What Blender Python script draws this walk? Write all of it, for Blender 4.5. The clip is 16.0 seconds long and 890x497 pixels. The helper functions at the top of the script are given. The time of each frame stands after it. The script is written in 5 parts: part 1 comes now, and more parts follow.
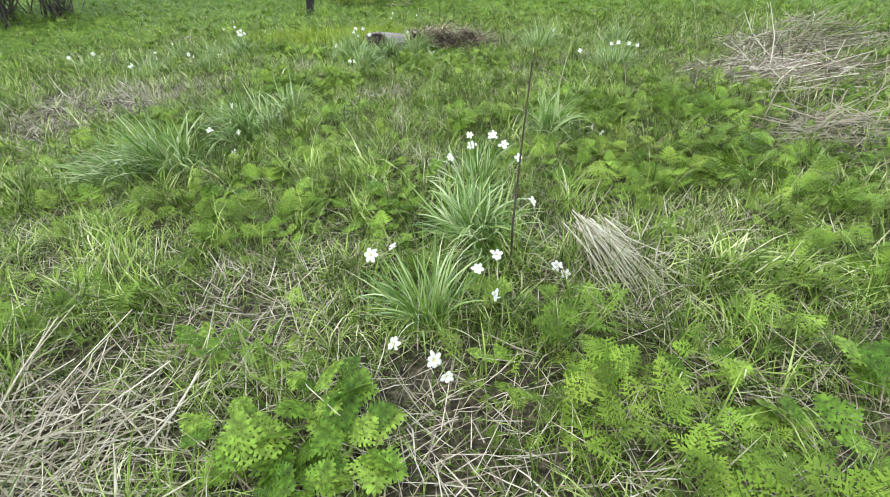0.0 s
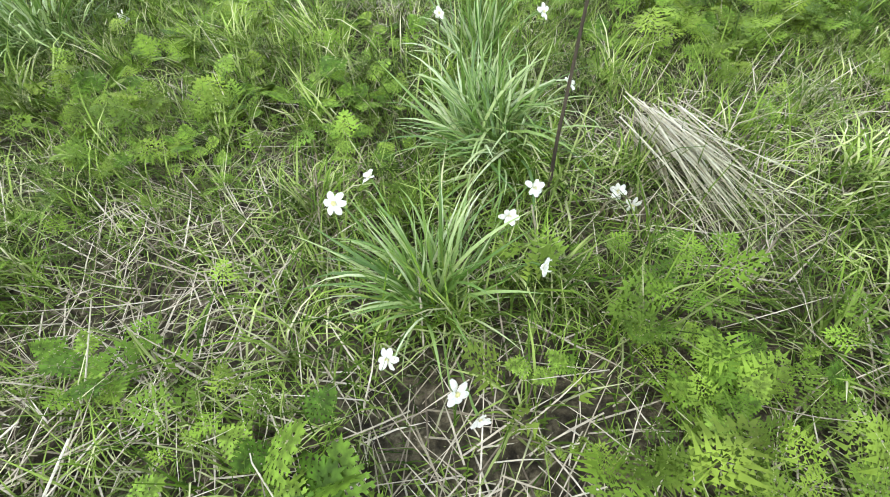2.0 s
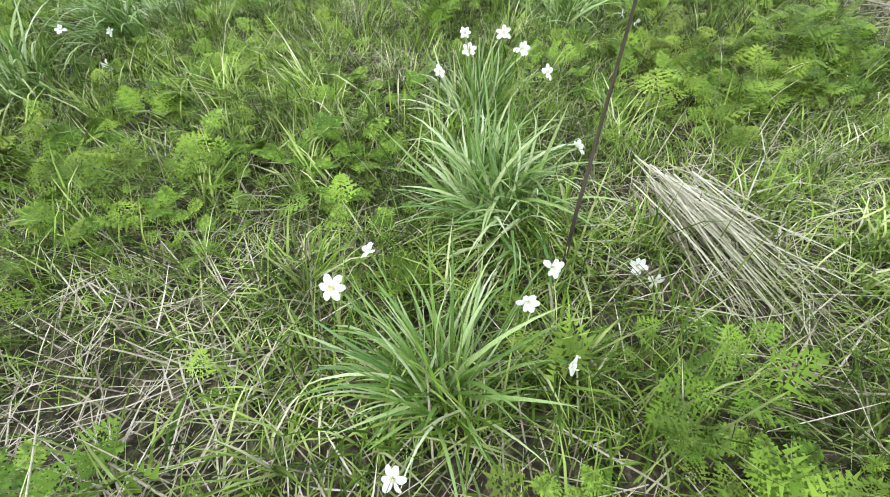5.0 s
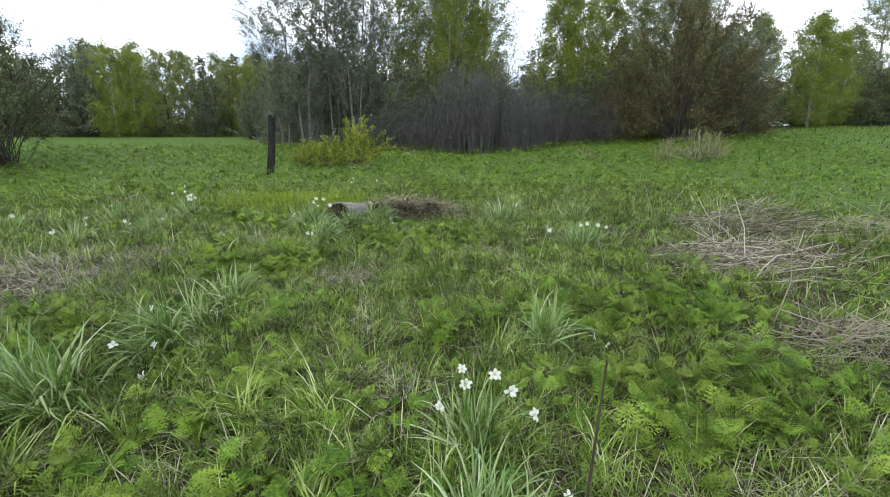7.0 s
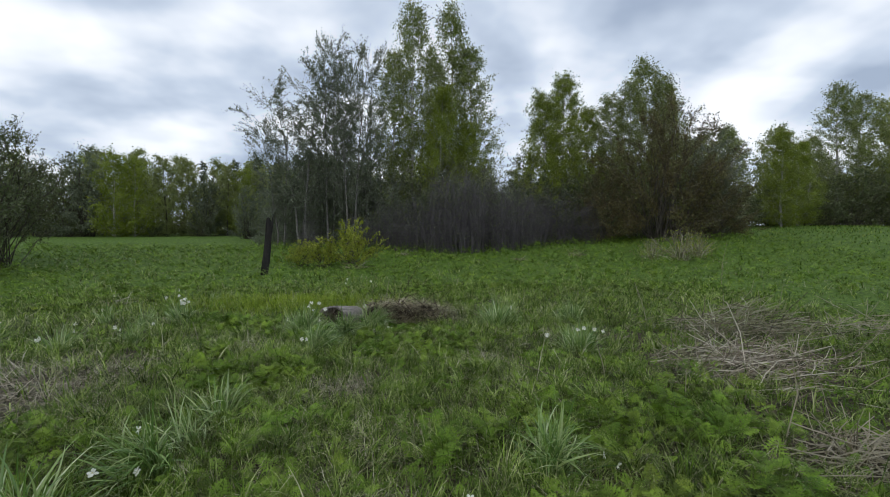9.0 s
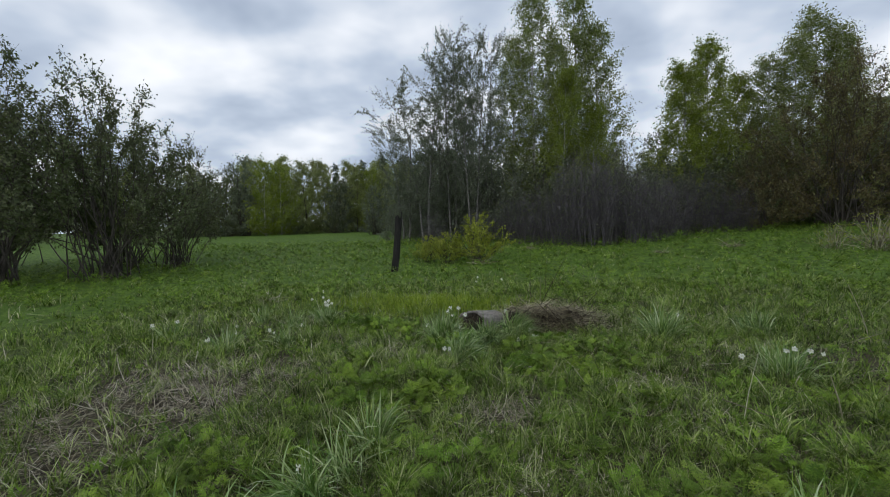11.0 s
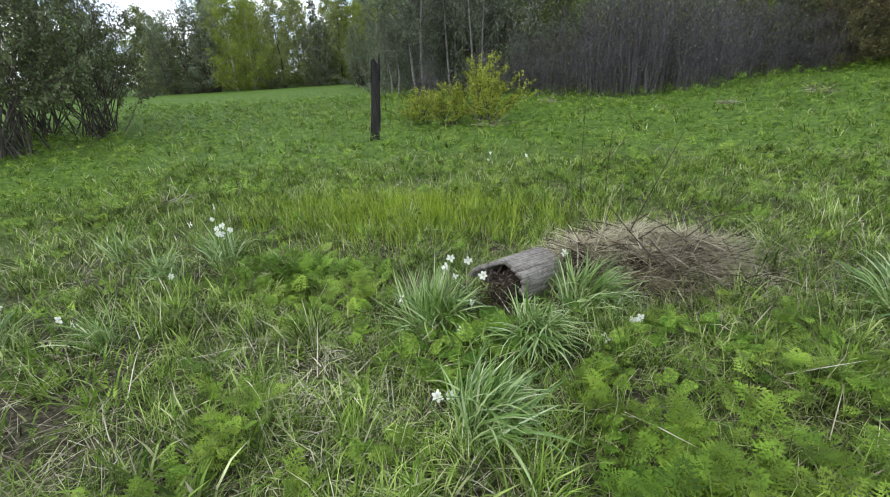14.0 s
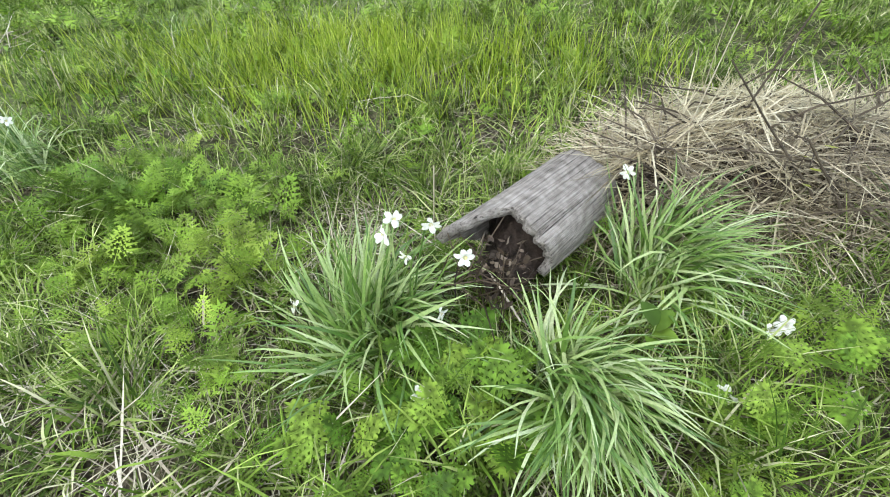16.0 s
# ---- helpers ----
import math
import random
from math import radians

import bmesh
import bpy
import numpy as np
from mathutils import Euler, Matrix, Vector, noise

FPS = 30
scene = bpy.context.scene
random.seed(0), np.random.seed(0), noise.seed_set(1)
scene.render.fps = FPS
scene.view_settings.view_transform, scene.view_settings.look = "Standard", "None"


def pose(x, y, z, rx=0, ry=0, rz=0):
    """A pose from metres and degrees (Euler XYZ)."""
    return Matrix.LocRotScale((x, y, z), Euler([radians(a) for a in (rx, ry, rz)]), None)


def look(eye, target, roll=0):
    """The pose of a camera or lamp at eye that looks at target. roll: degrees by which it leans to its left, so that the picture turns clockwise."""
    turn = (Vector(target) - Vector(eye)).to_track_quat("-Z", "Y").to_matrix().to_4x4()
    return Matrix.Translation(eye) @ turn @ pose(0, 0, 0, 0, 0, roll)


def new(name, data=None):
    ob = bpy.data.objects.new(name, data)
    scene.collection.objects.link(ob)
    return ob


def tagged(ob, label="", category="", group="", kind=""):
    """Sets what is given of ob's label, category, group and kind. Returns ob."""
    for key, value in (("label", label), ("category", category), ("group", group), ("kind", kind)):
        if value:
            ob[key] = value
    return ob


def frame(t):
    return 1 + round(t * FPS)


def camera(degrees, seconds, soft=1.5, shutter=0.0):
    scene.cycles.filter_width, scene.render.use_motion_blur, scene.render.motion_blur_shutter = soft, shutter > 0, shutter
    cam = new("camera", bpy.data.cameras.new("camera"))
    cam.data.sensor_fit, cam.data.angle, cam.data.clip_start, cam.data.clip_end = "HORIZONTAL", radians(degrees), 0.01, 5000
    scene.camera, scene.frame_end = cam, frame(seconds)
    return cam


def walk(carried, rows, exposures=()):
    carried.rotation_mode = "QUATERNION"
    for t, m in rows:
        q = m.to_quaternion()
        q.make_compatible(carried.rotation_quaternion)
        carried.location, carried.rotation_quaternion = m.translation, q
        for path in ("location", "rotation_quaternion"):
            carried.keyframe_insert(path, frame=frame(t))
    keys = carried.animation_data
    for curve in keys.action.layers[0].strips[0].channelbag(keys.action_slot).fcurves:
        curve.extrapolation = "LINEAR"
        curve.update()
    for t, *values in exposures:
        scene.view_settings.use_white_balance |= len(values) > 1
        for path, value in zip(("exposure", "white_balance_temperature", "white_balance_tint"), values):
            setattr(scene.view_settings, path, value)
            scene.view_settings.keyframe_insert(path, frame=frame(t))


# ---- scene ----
# camera and walk
cam = camera(88.0, 16.0, soft=1.0)
PATH = [
    (0, (0.129, 0.314, 1.297), (0.078, 2.016, 0.249), -2.6),
    (0.5, (0.061, 0.527, 1.232), (0.054, 2.145, 0.056), -1.6),
    (1, (-0.029, 0.736, 1.185), (0.095, 2.235, -0.133), 0.0),
    (1.5, (-0.033, 0.871, 1.138), (0.115, 2.294, -0.259), -0.1),
    (2, (0.032, 1.075, 1.069), (0.044, 2.391, -0.438), -4.5),
    (2.5, (0.006, 1.207, 0.961), (-0.001, 2.496, -0.568), -4.3),
    (3, (-0.038, 1.251, 0.893), (0.035, 2.548, -0.627), -2.5),
    (3.2, (-0.05, 1.261, 0.888), (0.043, 2.548, -0.64), -1.9),
    (5.3, (-0.018, 1.253, 1.122), (0.075, 2.756, -0.195), -2.0),
    (5.5, (-0.023, 1.247, 1.173), (0.077, 2.821, -0.057), -1.7),
    (6, (-0.033, 1.229, 1.313), (0.078, 2.98, 0.353), -0.8),
    (6.5, (-0.038, 1.208, 1.406), (0.098, 3.062, 0.668), -0.3),
    (7, (-0.051, 1.214, 1.513), (0.127, 3.143, 1.016), 0.2),
    (7.5, (-0.059, 1.206, 1.549), (0.143, 3.17, 1.234), 0.2),
    (8, (-0.062, 1.204, 1.588), (0.162, 3.182, 1.391), 0.2),
    (8.2, (-0.069, 1.2, 1.593), (0.164, 3.18, 1.435), 0.2),
    (10.3, (-0.307, 1.204, 1.731), (-0.251, 3.202, 1.668), 1.0),
    (10.5, (-0.341, 1.394, 1.741), (-0.396, 3.392, 1.659), 0.1),
    (11, (-0.514, 1.856, 1.743), (-0.793, 3.833, 1.625), -1.7),
    (11.5, (-0.776, 2.553, 1.689), (-1.047, 4.521, 1.463), -4.2),
    (12, (-0.905, 3.181, 1.662), (-1.19, 5.131, 1.319), -3.3),
    (12.5, (-0.966, 3.812, 1.712), (-1.262, 5.748, 1.308), -1.3),
    (13, (-1.118, 4.518, 1.674), (-1.384, 6.429, 1.149), -1.1),
    (13.5, (-1.088, 5.048, 1.666), (-1.331, 6.933, 1.046), -1.8),
    (14, (-0.987, 5.669, 1.664), (-1.276, 7.511, 0.94), -3.3),
    (14.5, (-1.044, 6.264, 1.551), (-1.309, 8.029, 0.65), -2.3),
    (15, (-1.068, 6.744, 1.514), (-1.299, 8.401, 0.417), -2.8),
    (15.5, (-1.044, 7.236, 1.4), (-1.325, 8.77, 0.148), -6.2),
    (16, (-1.083, 7.457, 1.351), (-1.308, 8.902, -0.014), -5.7),
]
EXPOSURES = [(0, 1.15), (3.2, 1.15), (5.5, 1.15), (6.5, 0.8), (7.0, 0.5), (8.0, -0.05), (10.3, -0.55), (11.5, -0.5), (12.5, -0.05), (13.0, 0.12), (13.5, 0.38), (14.5, 0.78), (16, 1.2)]
walk(cam, [(t, look(eye, target, roll)) for t, eye, target, roll in PATH], EXPOSURES)

# world: bright broken overcast
world = bpy.data.worlds.new("overcast_sky")
scene.world = world
world.use_nodes = True
wt = world.node_tree
wt.nodes.clear()


def node(tree, kind, **inputs):
    n = tree.nodes.new(kind)
    for key, value in inputs.items():
        n.inputs[key.replace("_", " ")].default_value = value
    return n


def ramp(tree, stops):
    n = tree.nodes.new("ShaderNodeValToRGB")
    e = n.color_ramp.elements
    while len(e) < len(stops):
        e.new(0.5)
    for k, (p, c) in enumerate(stops):
        e[k].position, e[k].color = p, (*c, 1)
    return n


SUN_UP, SUN_ROUND = radians(48), radians(215)
sky = wt.nodes.new("ShaderNodeTexSky")
sky.sky_type, sky.sun_disc, sky.sun_elevation, sky.sun_rotation = "NISHITA", False, SUN_UP, SUN_ROUND
coords = wt.nodes.new("ShaderNodeTexCoord")
split = wt.nodes.new("ShaderNodeSeparateXYZ")
lift = wt.nodes.new("ShaderNodeMath")
lift.operation, lift.inputs[1].default_value = "ADD", 0.30
low = wt.nodes.new("ShaderNodeMath")
low.operation, low.inputs[1].default_value = "MAXIMUM", 0.05
flat = wt.nodes.new("ShaderNodeCombineXYZ")
over = wt.nodes.new("ShaderNodeVectorMath")
over.operation = "DIVIDE"
wt.links.new(coords.outputs["Generated"], split.inputs[0])
wt.links.new(split.outputs[2], lift.inputs[0])
wt.links.new(lift.outputs[0], low.inputs[0])
for k in range(3):
    wt.links.new(low.outputs[0], flat.inputs[k])
wt.links.new(coords.outputs["Generated"], over.inputs[0])
wt.links.new(flat.outputs[0], over.inputs[1])
clouds = node(wt, "ShaderNodeTexNoise", Scale=2.0, Detail=4.0, Roughness=0.45, Distortion=0.1)
wt.links.new(over.outputs[0], clouds.inputs["Vector"])
tones = ramp(wt, [(0.34, (0.47, 0.57, 0.74)), (0.46, (0.74, 0.85, 1.02)), (0.56, (1.1, 1.17, 1.28)), (0.68, (1.45, 1.48, 1.55))])
wt.links.new(clouds.outputs["Fac"], tones.inputs[0])
dim = wt.nodes.new("ShaderNodeVectorMath")
dim.operation = "SCALE"
dim.inputs[3].default_value = 0.08
wt.links.new(sky.outputs[0], dim.inputs[0])
veil = wt.nodes.new("ShaderNodeMix")
veil.data_type = "RGBA"
veil.inputs[0].default_value = 0.9
wt.links.new(dim.outputs[0], veil.inputs[6])
wt.links.new(tones.outputs[0], veil.inputs[7])
back = wt.nodes.new("ShaderNodeBackground")
back.inputs[1].default_value = 1.15
wt.links.new(veil.outputs[2], back.inputs[0])
wt.links.new(back.outputs[0], wt.nodes.new("ShaderNodeOutputWorld").inputs[0])

sun = new("sun", bpy.data.lights.new("sun", "SUN"))
sun.data.energy, sun.data.angle, sun.data.color = 0.5, radians(25), (1, 0.96, 0.9)
sun.matrix_basis = look((0, 0, 30), (-math.sin(SUN_ROUND) * math.cos(SUN_UP), -math.cos(SUN_ROUND) * math.cos(SUN_UP), 30 - math.sin(SUN_UP)))


# materials
def material(name):
    m = bpy.data.materials.new(name)
    m.use_nodes = True
    m.node_tree.nodes.clear()
    return m, m.node_tree, m.node_tree.nodes.new("ShaderNodeOutputMaterial")


def foliage(name, stops, gloss=0.35, matt=0.5, through_light=0.3, patch=0.6, patch_tint=(0.5, 0.55, 0.4), single=False, by_tone=False, fleck=90.0, depth=0.18):
    """Leaf surface: colour by leaf, large soft patches, some light through the blade."""
    m, t, out = material(name)
    if single:
        rnd = t.nodes.new("ShaderNodeObjectInfo").outputs["Random"]
    elif by_tone:
        att = t.nodes.new("ShaderNodeAttribute")
        att.attribute_name = "tone"
        rnd = att.outputs["Fac"]
    else:
        rnd = t.nodes.new("ShaderNodeNewGeometry").outputs["Random Per Island"]
    col = ramp(t, stops)
    t.links.new(rnd, col.inputs[0])
    where = t.nodes.new("ShaderNodeTexCoord")
    big = node(t, "ShaderNodeTexNoise", Scale=patch, Detail=3.0)
    t.links.new(where.outputs["Object"], big.inputs["Vector"])
    fine = node(t, "ShaderNodeTexNoise", Scale=fleck, Detail=3.0)
    t.links.new(where.outputs["Object"], fine.inputs["Vector"])
    tint = ramp(t, [(0.35, (1, 1, 1)), (0.68, patch_tint)])
    t.links.new(big.outputs["Fac"], tint.inputs[0])
    mul = t.nodes.new("ShaderNodeMix")
    mul.data_type, mul.blend_type = "RGBA", "MULTIPLY"
    mul.inputs[0].default_value = 1
    t.links.new(col.outputs[0], mul.inputs[6])
    t.links.new(tint.outputs[0], mul.inputs[7])
    grain = ramp(t, [(0.36, (1 - depth, 1 - depth, 1 - depth)), (0.64, (1 + 0.7 * depth, 1 + 0.7 * depth, 1 + 0.6 * depth))])
    t.links.new(fine.outputs["Fac"], grain.inputs[0])
    mul2 = t.nodes.new("ShaderNodeMix")
    mul2.data_type, mul2.blend_type = "RGBA", "MULTIPLY"
    mul2.inputs[0].default_value = 1
    t.links.new(mul.outputs[2], mul2.inputs[6])
    t.links.new(grain.outputs[0], mul2.inputs[7])
    b = node(t, "ShaderNodeBsdfPrincipled", Roughness=matt)
    b.inputs["Specular IOR Level"].default_value = gloss
    tr = t.nodes.new("ShaderNodeBsdfTranslucent")
    mix = t.nodes.new("ShaderNodeMixShader")
    mix.inputs[0].default_value = through_light
    t.links.new(mul2.outputs[2], b.inputs["Base Color"])
    t.links.new(mul2.outputs[2], tr.inputs[0])
    t.links.new(b.outputs[0], mix.inputs[1])
    t.links.new(tr.outputs[0], mix.inputs[2])
    t.links.new(mix.outputs[0], out.inputs[0])
    return m


def rough(name, stops, scale=8.0, stretch=(1, 1, 1), bump=0.4, roughness=0.85, detail=8.0):
    """Matt surface with grain at two scales and relief."""
    m, t, out = material(name)
    where = t.nodes.new("ShaderNodeTexCoord")
    mp = t.nodes.new("ShaderNodeMapping")
    mp.inputs["Scale"].default_value = stretch
    t.links.new(where.outputs["Object"], mp.inputs[0])
    n1 = node(t, "ShaderNodeTexNoise", Scale=scale, Detail=detail, Roughness=0.65)
    n2 = node(t, "ShaderNodeTexNoise", Scale=scale * 0.17, Detail=3.0)
    t.links.new(mp.outputs[0], n1.inputs["Vector"])
    t.links.new(where.outputs["Object"], n2.inputs["Vector"])
    col = ramp(t, stops)
    t.links.new(n1.outputs["Fac"], col.inputs[0])
    dirt = ramp(t, [(0.35, (0.7, 0.7, 0.68)), (0.65, (1.1, 1.1, 1.1))])
    t.links.new(n2.outputs["Fac"], dirt.inputs[0])
    mul = t.nodes.new("ShaderNodeMix")
    mul.data_type, mul.blend_type = "RGBA", "MULTIPLY"
    mul.inputs[0].default_value = 1
    t.links.new(col.outputs[0], mul.inputs[6])
    t.links.new(dirt.outputs[0], mul.inputs[7])
    b = node(t, "ShaderNodeBsdfPrincipled", Roughness=roughness)
    b.inputs["Specular IOR Level"].default_value = 0.2
    t.links.new(mul.outputs[2], b.inputs["Base Color"])
    bp = node(t, "ShaderNodeBump", Strength=bump, Distance=0.02)
    t.links.new(n1.outputs["Fac"], bp.inputs["Height"])
    t.links.new(bp.outputs[0], b.inputs["Normal"])
    t.links.new(b.outputs[0], out.inputs[0])
    return m


M_GRASS = foliage("meadow_grass", [(0.0, (0.05, 0.105, 0.010)), (0.35, (0.165, 0.265, 0.032)), (0.66, (0.30, 0.40, 0.09)), (0.86, (0.45, 0.51, 0.20)), (1.0, (0.66, 0.62, 0.43))], gloss=0.12, through_light=0.15, fleck=5.5, depth=0.55)
M_FIELD = foliage("field_grass_blade", [(0.0, (0.045, 0.10, 0.010)), (0.4, (0.14, 0.25, 0.026)), (0.8, (0.26, 0.37, 0.055)), (1.0, (0.46, 0.49, 0.17))], gloss=0.12, through_light=0.15, fleck=5.5, depth=0.5)
M_YGRASS = foliage("young_yellow_grass", [(0.0, (0.14, 0.23, 0.015)), (0.55, (0.33, 0.44, 0.035)), (1.0, (0.52, 0.58, 0.11))], gloss=0.2, patch_tint=(0.8, 0.85, 0.8))
M_FERN = foliage("feathery_leaf", [(0.0, (0.065, 0.14, 0.014)), (0.5, (0.17, 0.29, 0.033)), (1.0, (0.275, 0.39, 0.062))], patch=0.9, patch_tint=(0.88, 0.78, 0.7), gloss=0.13, through_light=0.15, fleck=6.5, depth=0.5, by_tone=True)
M_FERNPLANT = foliage("feathery_plant_leaf", [(0.0, (0.065, 0.14, 0.014)), (0.5, (0.145, 0.26, 0.028)), (1.0, (0.225, 0.345, 0.05))], patch=0.9, patch_tint=(0.88, 0.78, 0.7), gloss=0.13, through_light=0.15, fleck=6.5, depth=0.5, single=True)
M_STRAW = foliage("dry_straw", [(0.0, (0.14, 0.11, 0.072)), (0.4, (0.41, 0.36, 0.25)), (1.0, (0.74, 0.68, 0.54))], gloss=0.3, through_light=0.12, patch_tint=(0.75, 0.72, 0.7))
M_DARKSTRAW = foliage("rotten_straw", [(0.0, (0.085, 0.065, 0.04)), (0.55, (0.25, 0.20, 0.13)), (1.0, (0.55, 0.475, 0.33))], gloss=0.25, through_light=0.08)
M_PILE = foliage("golden_straw", [(0.0, (0.33, 0.26, 0.145)), (0.5, (0.55, 0.465, 0.30)), (1.0, (0.78, 0.70, 0.52))], gloss=0.3, through_light=0.1)
M_STALK = foliage("dead_stalk", [(0.0, (0.11, 0.085, 0.06)), (0.5, (0.34, 0.285, 0.205)), (1.0, (0.74, 0.68, 0.56))], gloss=0.3, through_light=0.05)
M_PALESWATH = foliage("bleached_stem", [(0.0, (0.26, 0.215, 0.14)), (0.4, (0.52, 0.46, 0.34)), (1.0, (0.80, 0.75, 0.62))], gloss=0.3, through_light=0.1, single=True)
M_PALESTALK = foliage("pale_dead_stalk", [(0.0, (0.30, 0.25, 0.17)), (0.5, (0.52, 0.46, 0.34)), (1.0, (0.74, 0.68, 0.55))], gloss=0.3, through_light=0.05, single=True)
M_DAFF = foliage("daffodil_leaf", [(0.0, (0.075, 0.16, 0.02)), (0.45, (0.215, 0.335, 0.065)), (0.8, (0.42, 0.50, 0.19)), (1.0, (0.60, 0.65, 0.38))], gloss=0.7, matt=0.4, through_light=0.22, patch=4.0, patch_tint=(0.85, 0.95, 0.95), single=True)
M_PETAL = foliage("white_petal", [(0.0, (0.80, 0.80, 0.74)), (1.0, (0.86, 0.86, 0.80))], gloss=0.3, through_light=0.3, patch=30.0, patch_tint=(0.96, 0.96, 0.9), single=True)
M_CORONA = foliage("cream_corona", [(0.0, (0.78, 0.74, 0.36)), (1.0, (0.82, 0.79, 0.48))], gloss=0.3, through_light=0.3, patch=30.0, patch_tint=(0.9, 0.9, 0.8), single=True)
M_BIRCHLEAF = foliage("birch_leaf", [(0.0, (0.14, 0.185, 0.04)), (0.5, (0.25, 0.305, 0.07)), (1.0, (0.46, 0.49, 0.22))], patch=0.35, patch_tint=(0.72, 0.74, 0.7), through_light=0.4, by_tone=True)
M_LIMELEAF = foliage("young_birch_leaf", [(0.0, (0.19, 0.25, 0.03)), (0.6, (0.29, 0.36, 0.045)), (1.0, (0.40, 0.45, 0.10))], patch=0.35, patch_tint=(0.78, 0.78, 0.7), through_light=0.42, by_tone=True)
M_SILVERLEAF = foliage("silver_leaf", [(0.0, (0.12, 0.14, 0.08)), (0.6, (0.20, 0.23, 0.15)), (1.0, (0.34, 0.37, 0.28))], patch=0.4, patch_tint=(0.7, 0.75, 0.65), by_tone=True)
M_WILLOWLEAF = foliage("willow_leaf", [(0.0, (0.07, 0.098, 0.035)), (0.6, (0.14, 0.175, 0.072)), (1.0, (0.30, 0.33, 0.20))], patch=0.4, patch_tint=(0.7, 0.62, 0.5), by_tone=True)
M_BROWNLEAF = foliage("reddish_brown_leaf", [(0.0, (0.09, 0.068, 0.03)), (0.5, (0.17, 0.13, 0.055)), (1.0, (0.26, 0.27, 0.09))], patch=0.4, patch_tint=(0.7, 0.8, 0.7), by_tone=True)
M_BUSHLEAF = foliage("yellow_green_bush_leaf", [(0.0, (0.22, 0.28, 0.03)), (0.6, (0.38, 0.43, 0.05)), (1.0, (0.52, 0.53, 0.11))], patch=1.0, patch_tint=(0.7, 0.7, 0.6), by_tone=True)
# leaf green for far trees, paled so the colour carries the distance haze
M_FARLEAF = foliage("hazy_green_leaf", [(0.0, (0.20, 0.245, 0.075)), (0.5, (0.30, 0.345, 0.11)), (1.0, (0.43, 0.46, 0.21))], patch=0.35, patch_tint=(0.8, 0.8, 0.78), through_light=0.42, by_tone=True)
M_CONIFER = foliage("spruce_needle", [(0.0, (0.05, 0.08, 0.035)), (1.0, (0.11, 0.15, 0.07))], patch=0.4, by_tone=True)
def ground_surface():
    """Brown thatch on dark soil near the walk, closed green turf out in the field."""
    m = rough("thatch_and_turf", [(0.34, (0.018, 0.014, 0.008)), (0.5, (0.062, 0.052, 0.03)), (0.62, (0.155, 0.13, 0.078)), (0.78, (0.31, 0.27, 0.18))], scale=30.0, bump=1.0)
    t = m.node_tree
    b = [n for n in t.nodes if n.type == "BSDF_PRINCIPLED"][0]
    thatch = b.inputs["Base Color"].links[0].from_socket
    where = t.nodes.new("ShaderNodeTexCoord")
    away = t.nodes.new("ShaderNodeVectorMath")
    away.operation = "DISTANCE"
    away.inputs[1].default_value = (0.0, 4.5, 0.0)
    t.links.new(where.outputs["Object"], away.inputs[0])
    far = t.nodes.new("ShaderNodeMapRange")
    far.inputs["From Min"].default_value, far.inputs["From Max"].default_value = 5.5, 12.0
    t.links.new(away.outputs["Value"], far.inputs["Value"])
    n1 = node(t, "ShaderNodeTexNoise", Scale=5.0, Detail=9.0, Roughness=0.7)
    t.links.new(where.outputs["Object"], n1.inputs["Vector"])
    turf = ramp(t, [(0.32, (0.022, 0.042, 0.007)), (0.5, (0.08, 0.145, 0.018)), (0.7, (0.19, 0.28, 0.042))])
    t.links.new(n1.outputs["Fac"], turf.inputs[0])
    mix = t.nodes.new("ShaderNodeMix")
    mix.data_type = "RGBA"
    t.links.new(far.outputs[0], mix.inputs[0])
    t.links.new(thatch, mix.inputs[6])
    t.links.new(turf.outputs[0], mix.inputs[7])
    t.links.new(mix.outputs[2], b.inputs["Base Color"])
    return m


M_GROUND = ground_surface()
M_BARK = rough("dark_bark", [(0.3, (0.045, 0.038, 0.032)), (0.7, (0.15, 0.13, 0.11))], scale=14.0, stretch=(1, 1, 0.2), bump=0.8)
M_WHITEBARK = rough("birch_bark", [(0.30, (0.06, 0.055, 0.05)), (0.40, (0.42, 0.40, 0.37)), (0.75, (0.62, 0.60, 0.56))], scale=4.0, stretch=(1, 1, 2.5), bump=0.3)
M_GREYBARK = rough("grey_smooth_bark", [(0.32, (0.06, 0.055, 0.05)), (0.5, (0.20, 0.19, 0.175)), (0.75, (0.36, 0.345, 0.32))], scale=4.0, stretch=(1, 1, 2.0), bump=0.3)
M_GREYTWIG = rough("grey_twig", [(0.3, (0.058, 0.052, 0.056)), (0.7, (0.20, 0.18, 0.19))], scale=6.0, bump=0.2)
M_DEADSTEM = rough("dead_dark_stem", [(0.3, (0.035, 0.028, 0.02)), (0.7, (0.12, 0.095, 0.065))], scale=30.0, stretch=(1, 1, 0.2), bump=0.5)
M_LOG = rough("weathered_log_wood", [(0.33, (0.05, 0.043, 0.038)), (0.40, (0.25, 0.22, 0.19)), (0.52, (0.355, 0.32, 0.28)), (0.64, (0.42, 0.38, 0.335)), (0.78, (0.51, 0.47, 0.42))], scale=150.0, stretch=(1, 0.016, 1), bump=1.0, detail=4.0)
M_ROT_AND_GAP = rough("rotten_core_and_gap_shade", [(0.3, (0.012, 0.009, 0.007)), (0.7, (0.07, 0.05, 0.038))], scale=40.0, bump=1.0)
M_POST = rough("charred_post_wood", [(0.35, (0.012, 0.011, 0.011)), (0.6, (0.045, 0.041, 0.038)), (0.85, (0.17, 0.16, 0.15))], scale=18.0, stretch=(1, 1, 0.08), bump=1.0)
